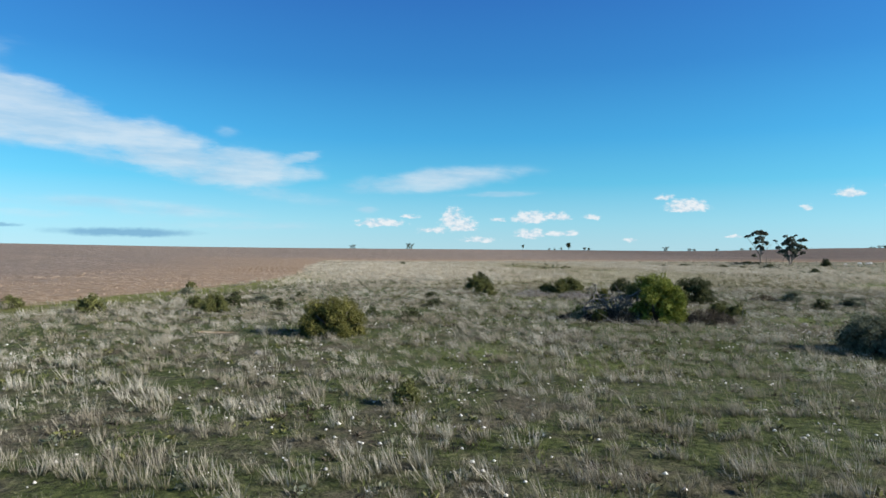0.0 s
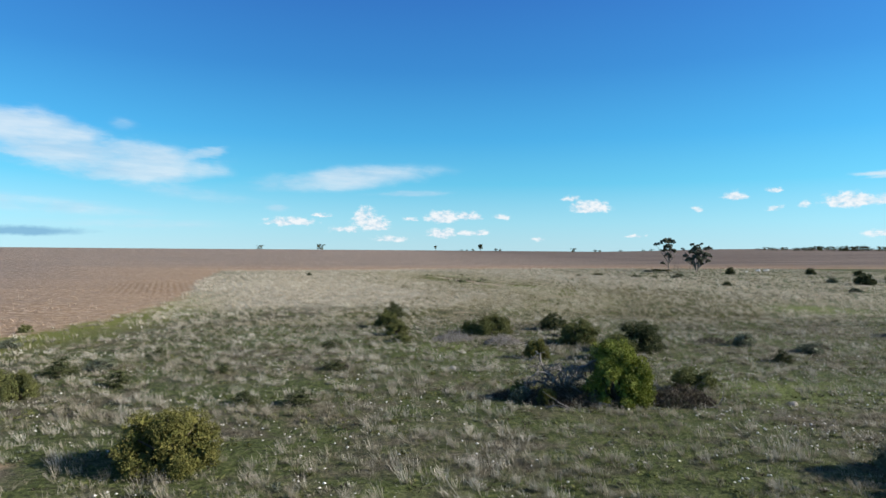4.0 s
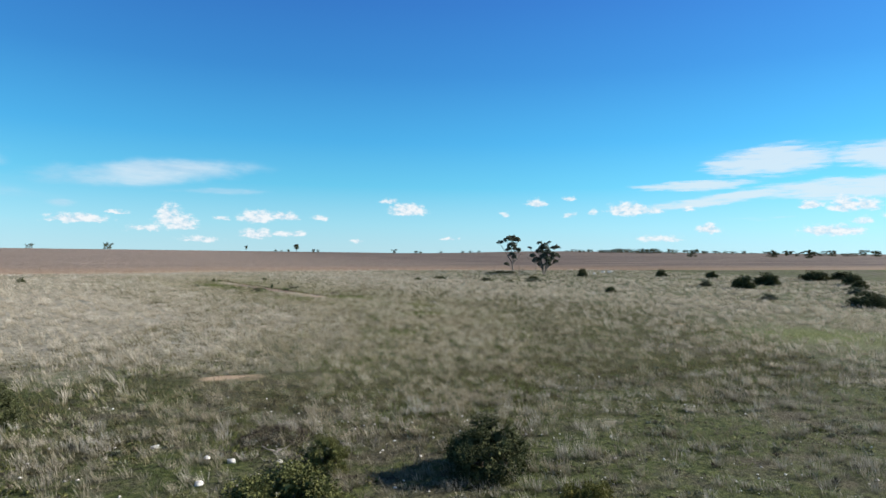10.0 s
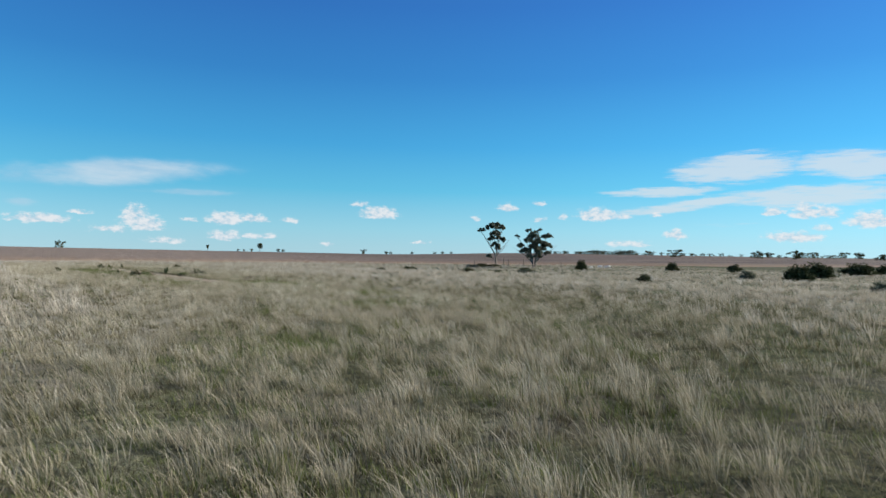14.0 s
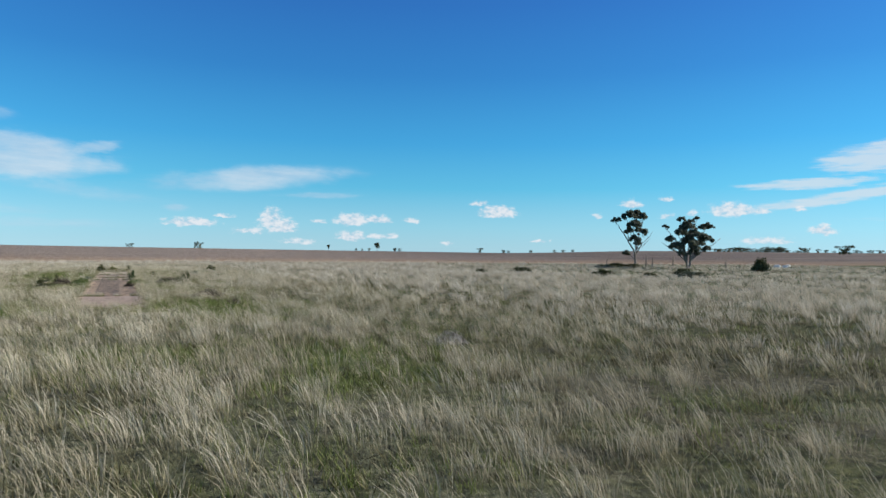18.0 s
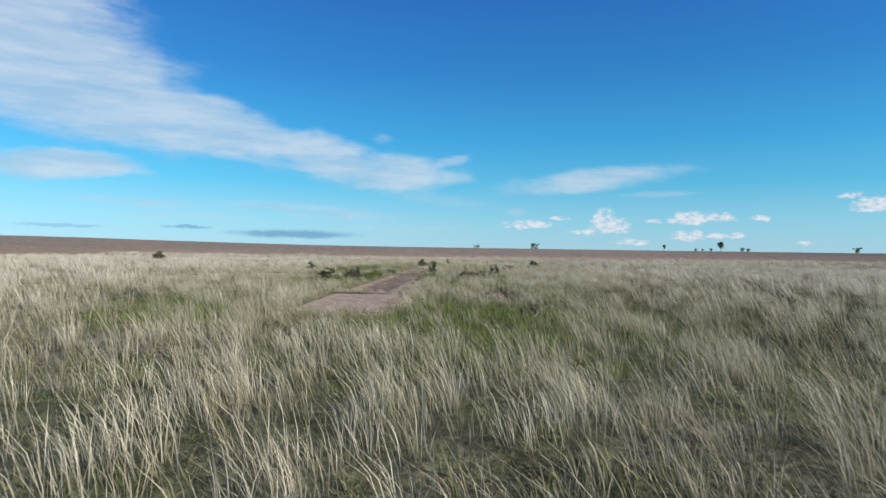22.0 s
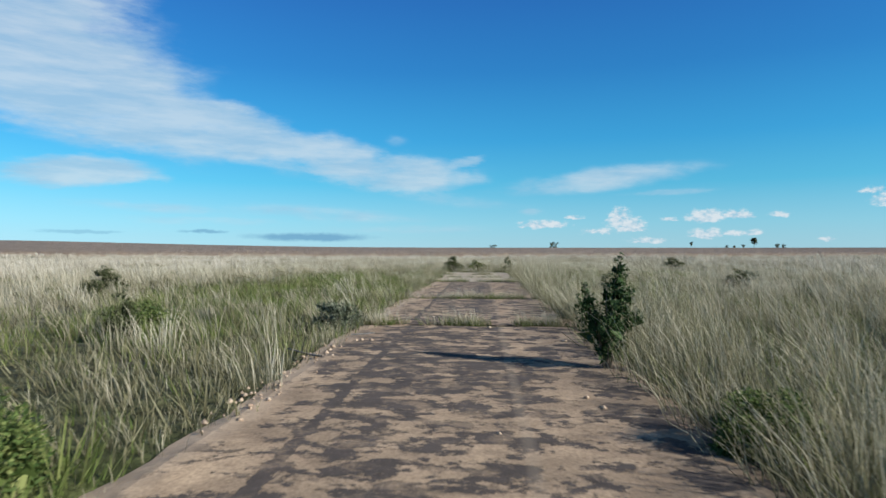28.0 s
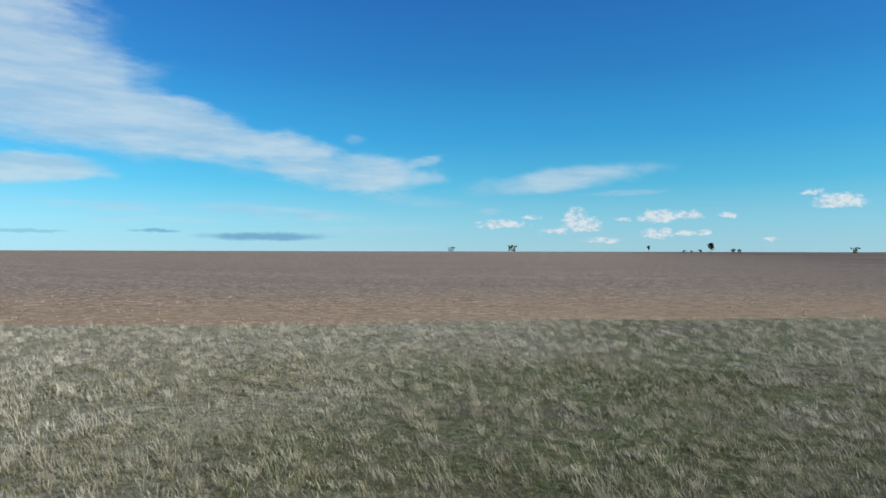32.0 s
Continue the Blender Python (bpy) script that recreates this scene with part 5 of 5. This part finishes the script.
def pebbles(name, mat, count, seed, boxes, size, label, side=-1, inset=1.0):
    """Many small stones in one mesh: squashed, uneven octahedra."""
    rng = np.random.default_rng(seed)
    xy = []
    for x0, y0, x1, y1, share in boxes:
        n = int(count * share)
        p = np.stack([rng.uniform(x0, x1, n), rng.uniform(y0, y1, n)], 1)
        xy.append(p[waves(p[:, 0], p[:, 1], seed + 1, 7) > rng.uniform(0.25, 0.7, n)])
    xy = np.concatenate(xy)
    a, b = strip_uv(xy[:, 0], xy[:, 1])
    xy = xy[((a > 1.0) | (a < -inset) | (b < 0) | (b > STRIP_L)) & (field_distance(xy[:, 0], xy[:, 1]) * side > 0)]
    n = len(xy)
    s = size * rng.uniform(0.5, 1.0, n) ** 2 * 1.6
    base = np.array([(1, 0, 0), (0, 1, 0), (-1, 0, 0), (0, -1, 0), (0.1, 0.1, 0.75), (0, 0, -0.4)])
    v = base[None] * s[:, None, None] * rng.uniform(0.6, 1.2, (n, 6, 3))
    t = rng.uniform(0, 6.28, n)
    rx, ry = v[..., 0] * np.cos(t)[:, None] - v[..., 1] * np.sin(t)[:, None], v[..., 0] * np.sin(t)[:, None] + v[..., 1] * np.cos(t)[:, None]
    v = np.stack([rx + xy[:, :1], ry + xy[:, 1:], v[..., 2] + land(xy[:, 0], xy[:, 1])[:, None] + s[:, None] * 0.35], -1).reshape(-1, 3)
    f = np.array([(0, 1, 4), (1, 2, 4), (2, 3, 4), (3, 0, 4), (1, 0, 5), (2, 1, 5), (3, 2, 5), (0, 3, 5)])
    tris = (np.arange(n)[:, None, None] * 6 + f[None]).reshape(-1, 3)
    tagged(new(name, make_mesh(name, v, None, tris, mat)), label, "stones", kind="stuff")


pebbles("white_pebbles", WHITE_STONE, 9000, 95, ((-12, 14, 26, 66, 0.75), (14, 26, 32, 46, 0.25)), 0.034, "small white limestone pebbles scattered in the pasture")
pebbles("soil_clods", CLOD, 9000, 97, ((-45, 48, -14, 112, 0.4), (-45, 168, 60, 215, 0.6)), 0.07, "pale clods and stones on the tilled field", 1)
def strip_crumbs():
    """Crumbs along the strip's pale border, heaped in places."""
    rng = np.random.default_rng(98)
    n = 1500
    b = rng.uniform(2, STRIP_L, n)
    a = -1.0 + rng.normal(0, 0.07, n)
    keep = waves(b * 1.0, a * 0, 99, 2.0) > rng.uniform(0.3, 0.7, n)
    a, b = np.append(a[keep], rng.uniform(-0.9, 0.9, 60)), np.append(b[keep], rng.uniform(1, STRIP_L, 60))
    n = len(a)
    s = 0.005 + 0.018 * rng.random(n) ** 3
    base = np.array([(1, 0, 0), (0, 1, 0), (-1, 0, 0), (0, -1, 0), (0.1, 0.1, 0.75), (0, 0, -0.6)])
    v = base[None] * s[:, None, None] * rng.uniform(0.6, 1.3, (n, 6, 3))
    v[..., 0] += (STRIP_A.x + STRIP_WAY.x * b + STRIP_WAY.y * a)[:, None]
    v[..., 1] += (STRIP_A.y + STRIP_WAY.y * b - STRIP_WAY.x * a)[:, None]
    v[..., 2] += 0.024 + s[:, None] * 0.4
    f = np.array([(0, 1, 4), (1, 2, 4), (2, 3, 4), (3, 0, 4), (1, 0, 5), (2, 1, 5), (3, 2, 5), (0, 3, 5)])
    tris = (np.arange(n)[:, None, None] * 6 + f[None]).reshape(-1, 3)
    tagged(new("strip_gravel", make_mesh("strip_gravel", v.reshape(-1, 3), None, tris, CLOD)), "crumbs of white stone along the concrete strip", "stones", kind="stuff")


strip_crumbs()


# ---- concrete strip ----
strip = thing("concrete_strip", STRIP_A.x, STRIP_A.y, "old narrow concrete strip with peeling tar sheet and weeds in its joints", "concrete strip", z=0.0)
tagged(strip, kind="structure")
strip.rotation_euler = (0, 0, math.atan2(-STRIP_WAY.x, STRIP_WAY.y))


def slab(v0, v1, mat, seed, label):
    """One bay: a low slab with broken edges, a little out of level."""
    rng = np.random.default_rng(seed)
    rows, cols = max(3, int((v1 - v0) / 0.16)), 16
    bm = bmesh.new()
    grid = []
    for i in range(rows + 1):
        row = []
        for j in range(cols + 1):
            u = -STRIP_W / 2 + STRIP_W * j / cols
            v = (v1 - v0) * i / rows
            if j in (0, cols):
                u += rng.normal(0, 0.013) + 0.04 * math.sin(v * 1.3 + seed)
            if i in (0, rows):
                v += rng.normal(0, 0.02)
            z = 0.028 + 0.008 * noise.noise(Vector((u * 1.5, v + v0, seed))) + (-0.02 if j in (0, cols) or i in (0, rows) else 0)
            row.append(bm.verts.new((u, v, z)))
        grid.append(row)
    for i in range(rows):
        for j in range(cols):
            bm.faces.new((grid[i][j], grid[i][j + 1], grid[i + 1][j + 1], grid[i + 1][j]))
    loop = [grid[0][j] for j in range(cols + 1)] + [grid[i][cols] for i in range(1, rows + 1)] + [grid[rows][j] for j in range(cols - 1, -1, -1)] + [grid[i][0] for i in range(rows - 1, 0, -1)]
    low = [bm.verts.new((p.co.x, p.co.y, -0.12)) for p in loop]
    for k in range(len(loop)):
        a, b = k, (k + 1) % len(loop)
        bm.faces.new((loop[b], loop[a], low[a], low[b]))
    me = bpy.data.meshes.new("slab")
    bm.to_mesh(me)
    bm.free()
    me.materials.append(mat)
    ob = part("slab", me, strip, label)
    ob.location = (0, v0, 0)


JOINTS = [-0.15, 5.3, 19.3, 22.75, 28.0, 32.4, STRIP_L]
for k, (a, b) in enumerate(zip(JOINTS, JOINTS[1:])):
    mat = SLAB_GRAVEL if k == 0 else (SLAB_BARE if k >= 4 else SLAB_SHEET)
    slab(a + (0.05 if k else 0), b - 0.05, mat, 100 + k, ("gravelly pinkish concrete slab", "concrete slab with worn tar sheet", "concrete slab with worn tar sheet", "concrete slab with worn tar sheet", "bare sandy concrete slab", "bare sandy concrete slab")[k])


def strip_point(across, along, z=0.0):
    return (STRIP_A.x + STRIP_WAY.x * along + STRIP_WAY.y * across, STRIP_A.y + STRIP_WAY.y * along - STRIP_WAY.x * across, z)


def fallen_stick(across, along, turn, length, seed):
    rng = np.random.default_rng(seed)
    x, y, _ = strip_point(across, along)
    ob = tagged(new("stick", make_mesh("stick", *tubes([branch(rng, (0, 0, 0), (math.cos(turn), math.sin(turn), 0), length, 0.009, 0.005, 5, 0.06)], 5), DEAD_WOOD)), "dry stick lying on the concrete strip", "stick", "sticks on the strip")
    ob.location = (x, y, 0.045)


fallen_stick(-0.95, 17.2, 2.9, 0.35, 1)
fallen_stick(-0.98, 18.3, 0.4, 0.2, 2)



# ---- grass ----
def spots(rng, box, density):
    x0, y0, x1, y1 = box
    n = int((x1 - x0) * (y1 - y0) * density)
    x, y = rng.uniform(x0, x1, n), rng.uniform(y0, y1, n)
    a, b = strip_uv(x, y)
    keep = ((np.abs(a) > STRIP_W / 2 + rng.normal(0.0, 0.07, n) - 0.45 * np.clip(1 - b / 5.0, 0, 1) * rng.random(n)) | (b < -0.3) | (b > STRIP_L + 0.1)) & (field_distance(x, y) < rng.normal(-0.6, 0.8, n))
    keep |= (np.abs(a) < 1.15) & (b > -1.3) & (b < rng.normal(0.1 + 0.15 * a, 0.3, n))
    for sx, sy, rx, ry in ((-5.7, 30.7, 1.7, 0.6), (11.4, 69.2, 1.3, 0.65), (13.4, 68.8, 1.8, 0.6), (9.6, 68.8, 1.0, 0.6)):
        keep &= ((x - sx) / rx) ** 2 + ((y - sy) / ry) ** 2 > 1
    return x[keep], y[keep]


LEAN = np.array([-0.97, 0.05])


def blades(rng, x, y, height, count, spread, width, segments, splay=0.42, lean=0.24, rise=-0.02):
    """Tufts at x, y: blades that rise, splay and bend over with the wind. Returns vertices, quads, tris and the share of each blade's length."""
    n = len(x) * count
    shade_ = rng.random(len(x))
    tx, ty, th = np.repeat(x, count), np.repeat(y, count), np.repeat(height * (0.78 + 0.44 * shade_), count) * rng.uniform(0.55, 1.1, n)
    a, r = rng.uniform(0, 6.28, n), spread * np.sqrt(rng.random(n))
    bx, by = tx + np.cos(a) * r, ty + np.sin(a) * r
    bz = land(bx, by) + rise
    gust = np.repeat(rng.normal(lean, 0.13, len(x)), count)
    ox = np.cos(a) * splay * rng.random(n) + LEAN[0] * gust + rng.normal(0, 0.13, n)
    oy = np.sin(a) * splay * rng.random(n) + LEAN[1] * gust + rng.normal(0, 0.15, n)
    turn = rng.uniform(0, 3.14, n)
    wx, wy = np.cos(turn) * width * 0.5 * rng.uniform(0.6, 1.3, n), np.sin(turn) * width * 0.5 * rng.uniform(0.6, 1.3, n)
    levels = [0.0, 1.0] if segments == 1 else ([0.0, 0.55, 1.0] if segments == 2 else [0.0, 0.4, 0.75, 1.0])
    verts, along = [], []
    for s in levels[:-1]:
        k = s ** 1.7
        cx, cy, cz = bx + ox * th * k, by + oy * th * k, bz + th * s * (1 - 0.12 * k)
        f = 1.0 - 0.35 * s
        verts += [np.stack([cx - wx * f, cy - wy * f, cz], 1), np.stack([cx + wx * f, cy + wy * f, cz], 1)]
        along += [np.full(n, s), np.full(n, s)]
    verts.append(np.stack([bx + ox * th, by + oy * th, bz + th * 0.88], 1))
    along.append(np.ones(n))
    m = len(verts)
    v = np.stack(verts, 1).reshape(-1, 3)
    al = np.stack(along, 1).ravel()
    base = (np.arange(n) * m)[:, None]
    quads = np.concatenate([base + np.array([[2 * k, 2 * k + 1, 2 * k + 3, 2 * k + 2]]) for k in range(len(levels) - 2)]) if len(levels) > 2 else np.zeros((0, 4), int)
    tris = base + np.array([[m - 3, m - 2, m - 1]])
    return v, quads, tris, al, np.repeat(shade_, count * m)


def grass_object(name, pieces, mat, label):
    vs, qs, ts, al, tu, at = [], [], [], [], [], 0
    for v, q, t, a, own in pieces:
        vs.append(v), qs.append(q + at), ts.append(t + at), al.append(a), tu.append(own)
        at += len(v)
    me = make_mesh(name, np.concatenate(vs), np.concatenate(qs), np.concatenate(ts), mat, np.concatenate(al))
    a = me.attributes.new("tuft", "FLOAT", "POINT")
    a.data.foreach_set("value", np.concatenate(tu).astype(np.float32))
    return tagged(new(name, me), label, "grass", kind="stuff")


rng_g = np.random.default_rng(200)


def stand(box, density, near, far, thin=None):
    """Tuft places in a box, kept between two distances from the track."""
    x, y = spots(rng_g, box, density)
    d = track_distance(x, y)
    keep = (d >= near) & (d < far)
    if thin is not None:
        keep &= thin(x, y) > rng_g.random(len(x))
    return x[keep], y[keep]


def verge(x, y):
    """The grazed green verge to the west of the strip."""
    a, b = strip_uv(x, y)
    return np.exp(-((a + 2.6 + 1.6 * (waves(x, y, 57, 3) - 0.5)) / 2.7) ** 2) * np.clip((b - 6) / 4, 0, 1) * np.clip((36 - b) / 6, 0, 1)


def thick(x, y):
    """How thick the tall grass stands: patches, thicker where the pale grass is."""
    v = np.clip(0.5 + 1.1 * (waves(x, y, 31, 5) - 0.4) + 0.45 * pale(x, y), 0.15, 1)
    old_way = np.exp(-(track_distance(x, y) / 5.5) ** 2) * np.clip((y - 60) / 6, 0, 1) * np.clip((112 - y) / 10, 0.2, 1)
    open_ = np.exp(-((x - 26.5) / 3.5) ** 2 - ((y - 109) / 5) ** 2)
    east = (1 - thin_east(x, y)) * np.clip((y - 60) / 6, 0, 1) * np.clip((106 - y) / 8, 0, 1)
    clumps = np.clip(3.4 * (waves(x, y, 35, 0.9) - 0.28), 0.26, 1.1)
    return v * clumps * (1 - 0.55 * open_) * (1 - 0.1 * old_way) * (1 - 0.9 * fresh(x, y)) * (1 - 0.55 * verge(x, y)) * (1 - 0.45 * east)


def tall(x, y):
    return (1 - 0.22 * np.clip((y - 136) / 8, 0, 1)) * (1 - 0.3 * verge(x, y)) * (0.40 + 0.13 * pale(x, y) + 0.16 * (waves(x, y, 33, 9) - 0.5)) * rng_g.uniform(0.7, 1.2, len(x))


def rank(x, y):
    """Grass crowds along the edges of the concrete strip."""
    a, b = strip_uv(x, y)
    side = np.maximum(np.abs(a) - STRIP_W / 2, np.maximum(-b, b - STRIP_L))
    reach = np.where(b < 2.5, 1.3, np.where(a > 0, 0.4, 0.4))
    return np.where(side > -0.16, np.exp(-np.clip(side, 0, 9) / reach), 0) * np.where((a > 0) & (b > 5), 0.85, np.where(b < 3, 0.28, 0.5)) * (1 - 0.9 * fresh(x, y))


pieces = []
x, y = stand((5, 60, 50, 148), 17.0, 0, 4.2, thin=thick)
a, _b = strip_uv(x, y)
by_strip = (np.abs(a) < 5) & (_b > 4) & (rng_g.random(len(x)) < 0.55)
olive = blades(rng_g, x[by_strip], y[by_strip], tall(x, y)[by_strip], 24, 0.12, 0.0025, 2, 0.55, 0.25)
pieces.append(blades(rng_g, x[~by_strip], y[~by_strip], tall(x, y)[~by_strip] * 0.88, 22, 0.13, 0.0044, 2, 0.55, 0.38))
x, y = stand((5, 105, 32, 150), 160.0, 0, 4.2, thin=rank)
x, y = x[y > 107], y[y > 107]
a, _b = strip_uv(x, y)
edge_grass = (blades(rng_g, x, y, tall(x, y) * rng_g.uniform(0.5, 1.0, len(x)) * np.where((a < 0) & (_b > 3), 0.5, np.clip(0.6 + _b * 0.06, 0.7, 1.1)), 16, 0.12, 0.0034, 2, 0.75, 0.12))
x, y = stand((-12, 58, 62, 175), 9.0, 0, 10, thin=lambda x, y: thick(x, y) * ((track_distance(x, y) >= 7) | (y > 148)))
pieces.append(blades(rng_g, x, y, tall(x, y) * 0.9, 17, 0.12, 0.010, 1, 0.5, 0.36))
x, y = stand((0, 58, 50, 148), 10.0, 4.2, 7, thin=thick)
pieces.append(blades(rng_g, x, y, tall(x, y) * 0.9, 24, 0.13, 0.0058, 1, 0.5, 0.36))
far_pieces = []
x, y = stand((-35, 60, 90, 188), 3.4, 10, 36, thin=thick)
far_pieces.append(blades(rng_g, x, y, tall(x, y), 22, 0.16, 0.016, 1, 0.5, 0.36))
x, y = stand((-40, 66, 130, 192), 2.2, 36, 110, thin=thick)
far_pieces.append(blades(rng_g, x, y, tall(x, y), 9, 0.22, 0.05, 1))
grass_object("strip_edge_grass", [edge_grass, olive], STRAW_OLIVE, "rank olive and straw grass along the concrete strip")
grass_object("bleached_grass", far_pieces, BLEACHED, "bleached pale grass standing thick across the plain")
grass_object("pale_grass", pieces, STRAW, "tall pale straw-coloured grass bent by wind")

pieces = []
x, y = stand((-28, 5, 50, 64), 9.0, 0, 24, thin=lambda x, y: thick(x, y) ** 0.7)
pieces.append(blades(rng_g, x, y, tall(x, y) * rng_g.uniform(0.3, 0.75, len(x)), 17, 0.11, 0.011, 1, 0.6, 0.2))
x, y = stand((-28, 5, 50, 64), 6.0, 0, 24, thin=lambda x, y: np.clip(4.0 * (waves(x, y, 37, 1.6) - 0.42), 0.1, 1))
pieces.append(blades(rng_g, x, y, tall(x, y) * 0.95, 28, 0.09, 0.010, 1, 0.45, 0.26))
x, y = stand((-30, 5, 110, 70), 2.8, 24, 80, thin=thick)
pieces.append(blades(rng_g, x, y, tall(x, y), 9, 0.2, 0.036, 1))
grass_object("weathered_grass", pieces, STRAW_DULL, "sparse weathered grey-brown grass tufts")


def lush(x, y):
    a, b = strip_uv(x, y)
    by_strip = np.exp(-((np.abs(a) - 1.5) / 0.9) ** 2) * ((b > -1) & (b < STRIP_L + 1))
    return np.clip((waves(x, y, 41, 6) - 0.40) * 3.0 + by_strip * 0.3 + 1.2 * fresh(x, y) + 0.35 * verge(x, y) + 0.2 * np.exp(-(track_distance(x, y) / 6) ** 2) * np.clip((150 - y) / 10, 0, 1), 0.15, 1)


pieces = []
x, y = stand((5, 86, 32, 150), 30.0, 0, 6.5, thin=lambda x, y: np.clip(fresh(x, y) * 1.3 - 0.25, 0, 1))
pieces.append(blades(rng_g, x, y, rng_g.uniform(0.07, 0.2, len(x)), 12, 0.12, 0.008, 1, 0.7, 0.15))
x, y = stand((5, 60, 50, 150), 20.0, 0, 5.5, thin=lush)
pieces.append(blades(rng_g, x, y, rng_g.uniform(0.07, 0.26, len(x)) * (1 + 0.3 * fresh(x, y)), 13, 0.10, 0.0095, 1, 0.6, 0.1))
x, y = stand((-12, 60, 62, 165), 6.0, 5.5, 16, thin=lush)
pieces.append(blades(rng_g, x, y, rng_g.uniform(0.08, 0.2, len(x)), 8, 0.14, 0.016, 1, 0.6, 0.1))
x, y = stand((-28, 8, 50, 72), 5.0, 0, 22, thin=lush)
pieces.append(blades(rng_g, x, y, rng_g.uniform(0.06, 0.15, len(x)), 8, 0.16, 0.018, 1, 0.7, 0.1))
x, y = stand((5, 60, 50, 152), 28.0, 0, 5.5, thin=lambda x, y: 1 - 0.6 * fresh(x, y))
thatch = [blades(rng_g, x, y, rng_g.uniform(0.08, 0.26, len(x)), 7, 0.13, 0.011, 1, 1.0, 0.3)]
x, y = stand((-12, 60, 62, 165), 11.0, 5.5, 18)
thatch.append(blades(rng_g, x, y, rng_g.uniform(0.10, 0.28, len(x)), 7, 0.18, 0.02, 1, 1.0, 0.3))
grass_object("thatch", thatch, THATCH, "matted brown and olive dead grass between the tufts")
x, y = stand((-25, 138, 62, 176), 7.0, 3, 40, thin=lambda x, y: np.clip((y - 138) / 8, 0, 1))
grass_object("short_dry_grass", [blades(rng_g, x, y, rng_g.uniform(0.12, 0.3, len(x)), 7, 0.2, 0.02, 1, 0.9, 0.3)], STRAW_DULL, "short dry brown grass along the tilled field")
grass_object("green_grass", pieces, GREEN, "short fresh green grass in patches")

# weeds rooted in the joints of the concrete strip
dry, fresh_weeds = [], []
for j, strong in ((5.3, 1.6), (19.3, 1.0), (22.75, 0.8), (28.0, 1.0), (30.3, 0.4), (32.4, 0.6), (STRIP_L + 0.2, 1.0)):
    for bag, n, low, high in ((dry, 150, 0.06, 0.24), (fresh_weeds, 170, 0.04, 0.13)):
        u = rng_g.uniform(-1.05, 1.05, int(n * strong))
        u = u[waves(u, u * 0 + j, int(j * 7), 0.7) > rng_g.uniform(0.22, 0.62, len(u))]
        w = rng_g.normal(0, 0.08, len(u)) + j
        px = np.array([strip_point(a, b)[:2] for a, b in zip(u, w)])
        bag.append(blades(rng_g, px[:, 0], px[:, 1], rng_g.uniform(low, high, len(u)), 16, 0.06, 0.005, 1, 0.7, 0.15, 0.015))
grass_object("joint_weeds", dry, STRAW, "dry weeds growing from the joints of the concrete strip")
grass_object("joint_moss_grass", fresh_weeds, GREEN, "green grass growing from the joints of the concrete strip")


# low herbs and cushions between the tufts
def herbs(name, box, density, far, mat, label, seed, size, stalk=(0.11, 0.05)):
    """Low cushions of leaves or stalks between the tufts."""
    rng = np.random.default_rng(seed)
    x, y = spots(rng, box, density)
    keep = (track_distance(x, y) < far) & (waves(x, y, seed, 4) > rng.uniform(0.2, 0.8, len(x)))
    x, y = x[keep], y[keep]
    k = 16
    n = len(x) * k
    r = np.repeat(size * rng.uniform(0.4, 1.3, len(x)), k)
    a, q = rng.uniform(0, 6.28, n), np.sqrt(rng.random(n))
    px, py = np.repeat(x, k) + np.cos(a) * r * q, np.repeat(y, k) + np.sin(a) * r * q
    pz = land(px, py) + r * 0.55 * (1 - q * q) * rng.random(n) + 0.015
    v, f = leaf_quads(rng, np.stack([px, py, pz], 1), np.stack([np.cos(a), np.sin(a), np.full(n, 0.9)], 1), *stalk)
    tagged(new(name, make_mesh(name, v, f, None, mat)), label, "herbs", kind="stuff")


herbs("low_saltbush", (-26, 12, 45, 66), 0.9, 26, LEAF_GREY, "low grey-green saltbush cushions among dry grass", 301, 0.18)
herbs("low_dark_herbs", (-26, 12, 45, 62), 0.9, 26, LEAF_OLIVE, "low olive herbs among dry grass", 302, 0.15)
herbs("dry_herbs", (-26, 12, 45, 66), 1.1, 24, TWIG, "low brown dry herbs among the grass", 303, 0.2, (0.15, 0.02))
herbs("wiry_herbs", (5, 60, 45, 150), 1.1, 9, TWIG, "wiry grey dry herbs in tall grass", 304, 0.16, (0.2, 0.006))
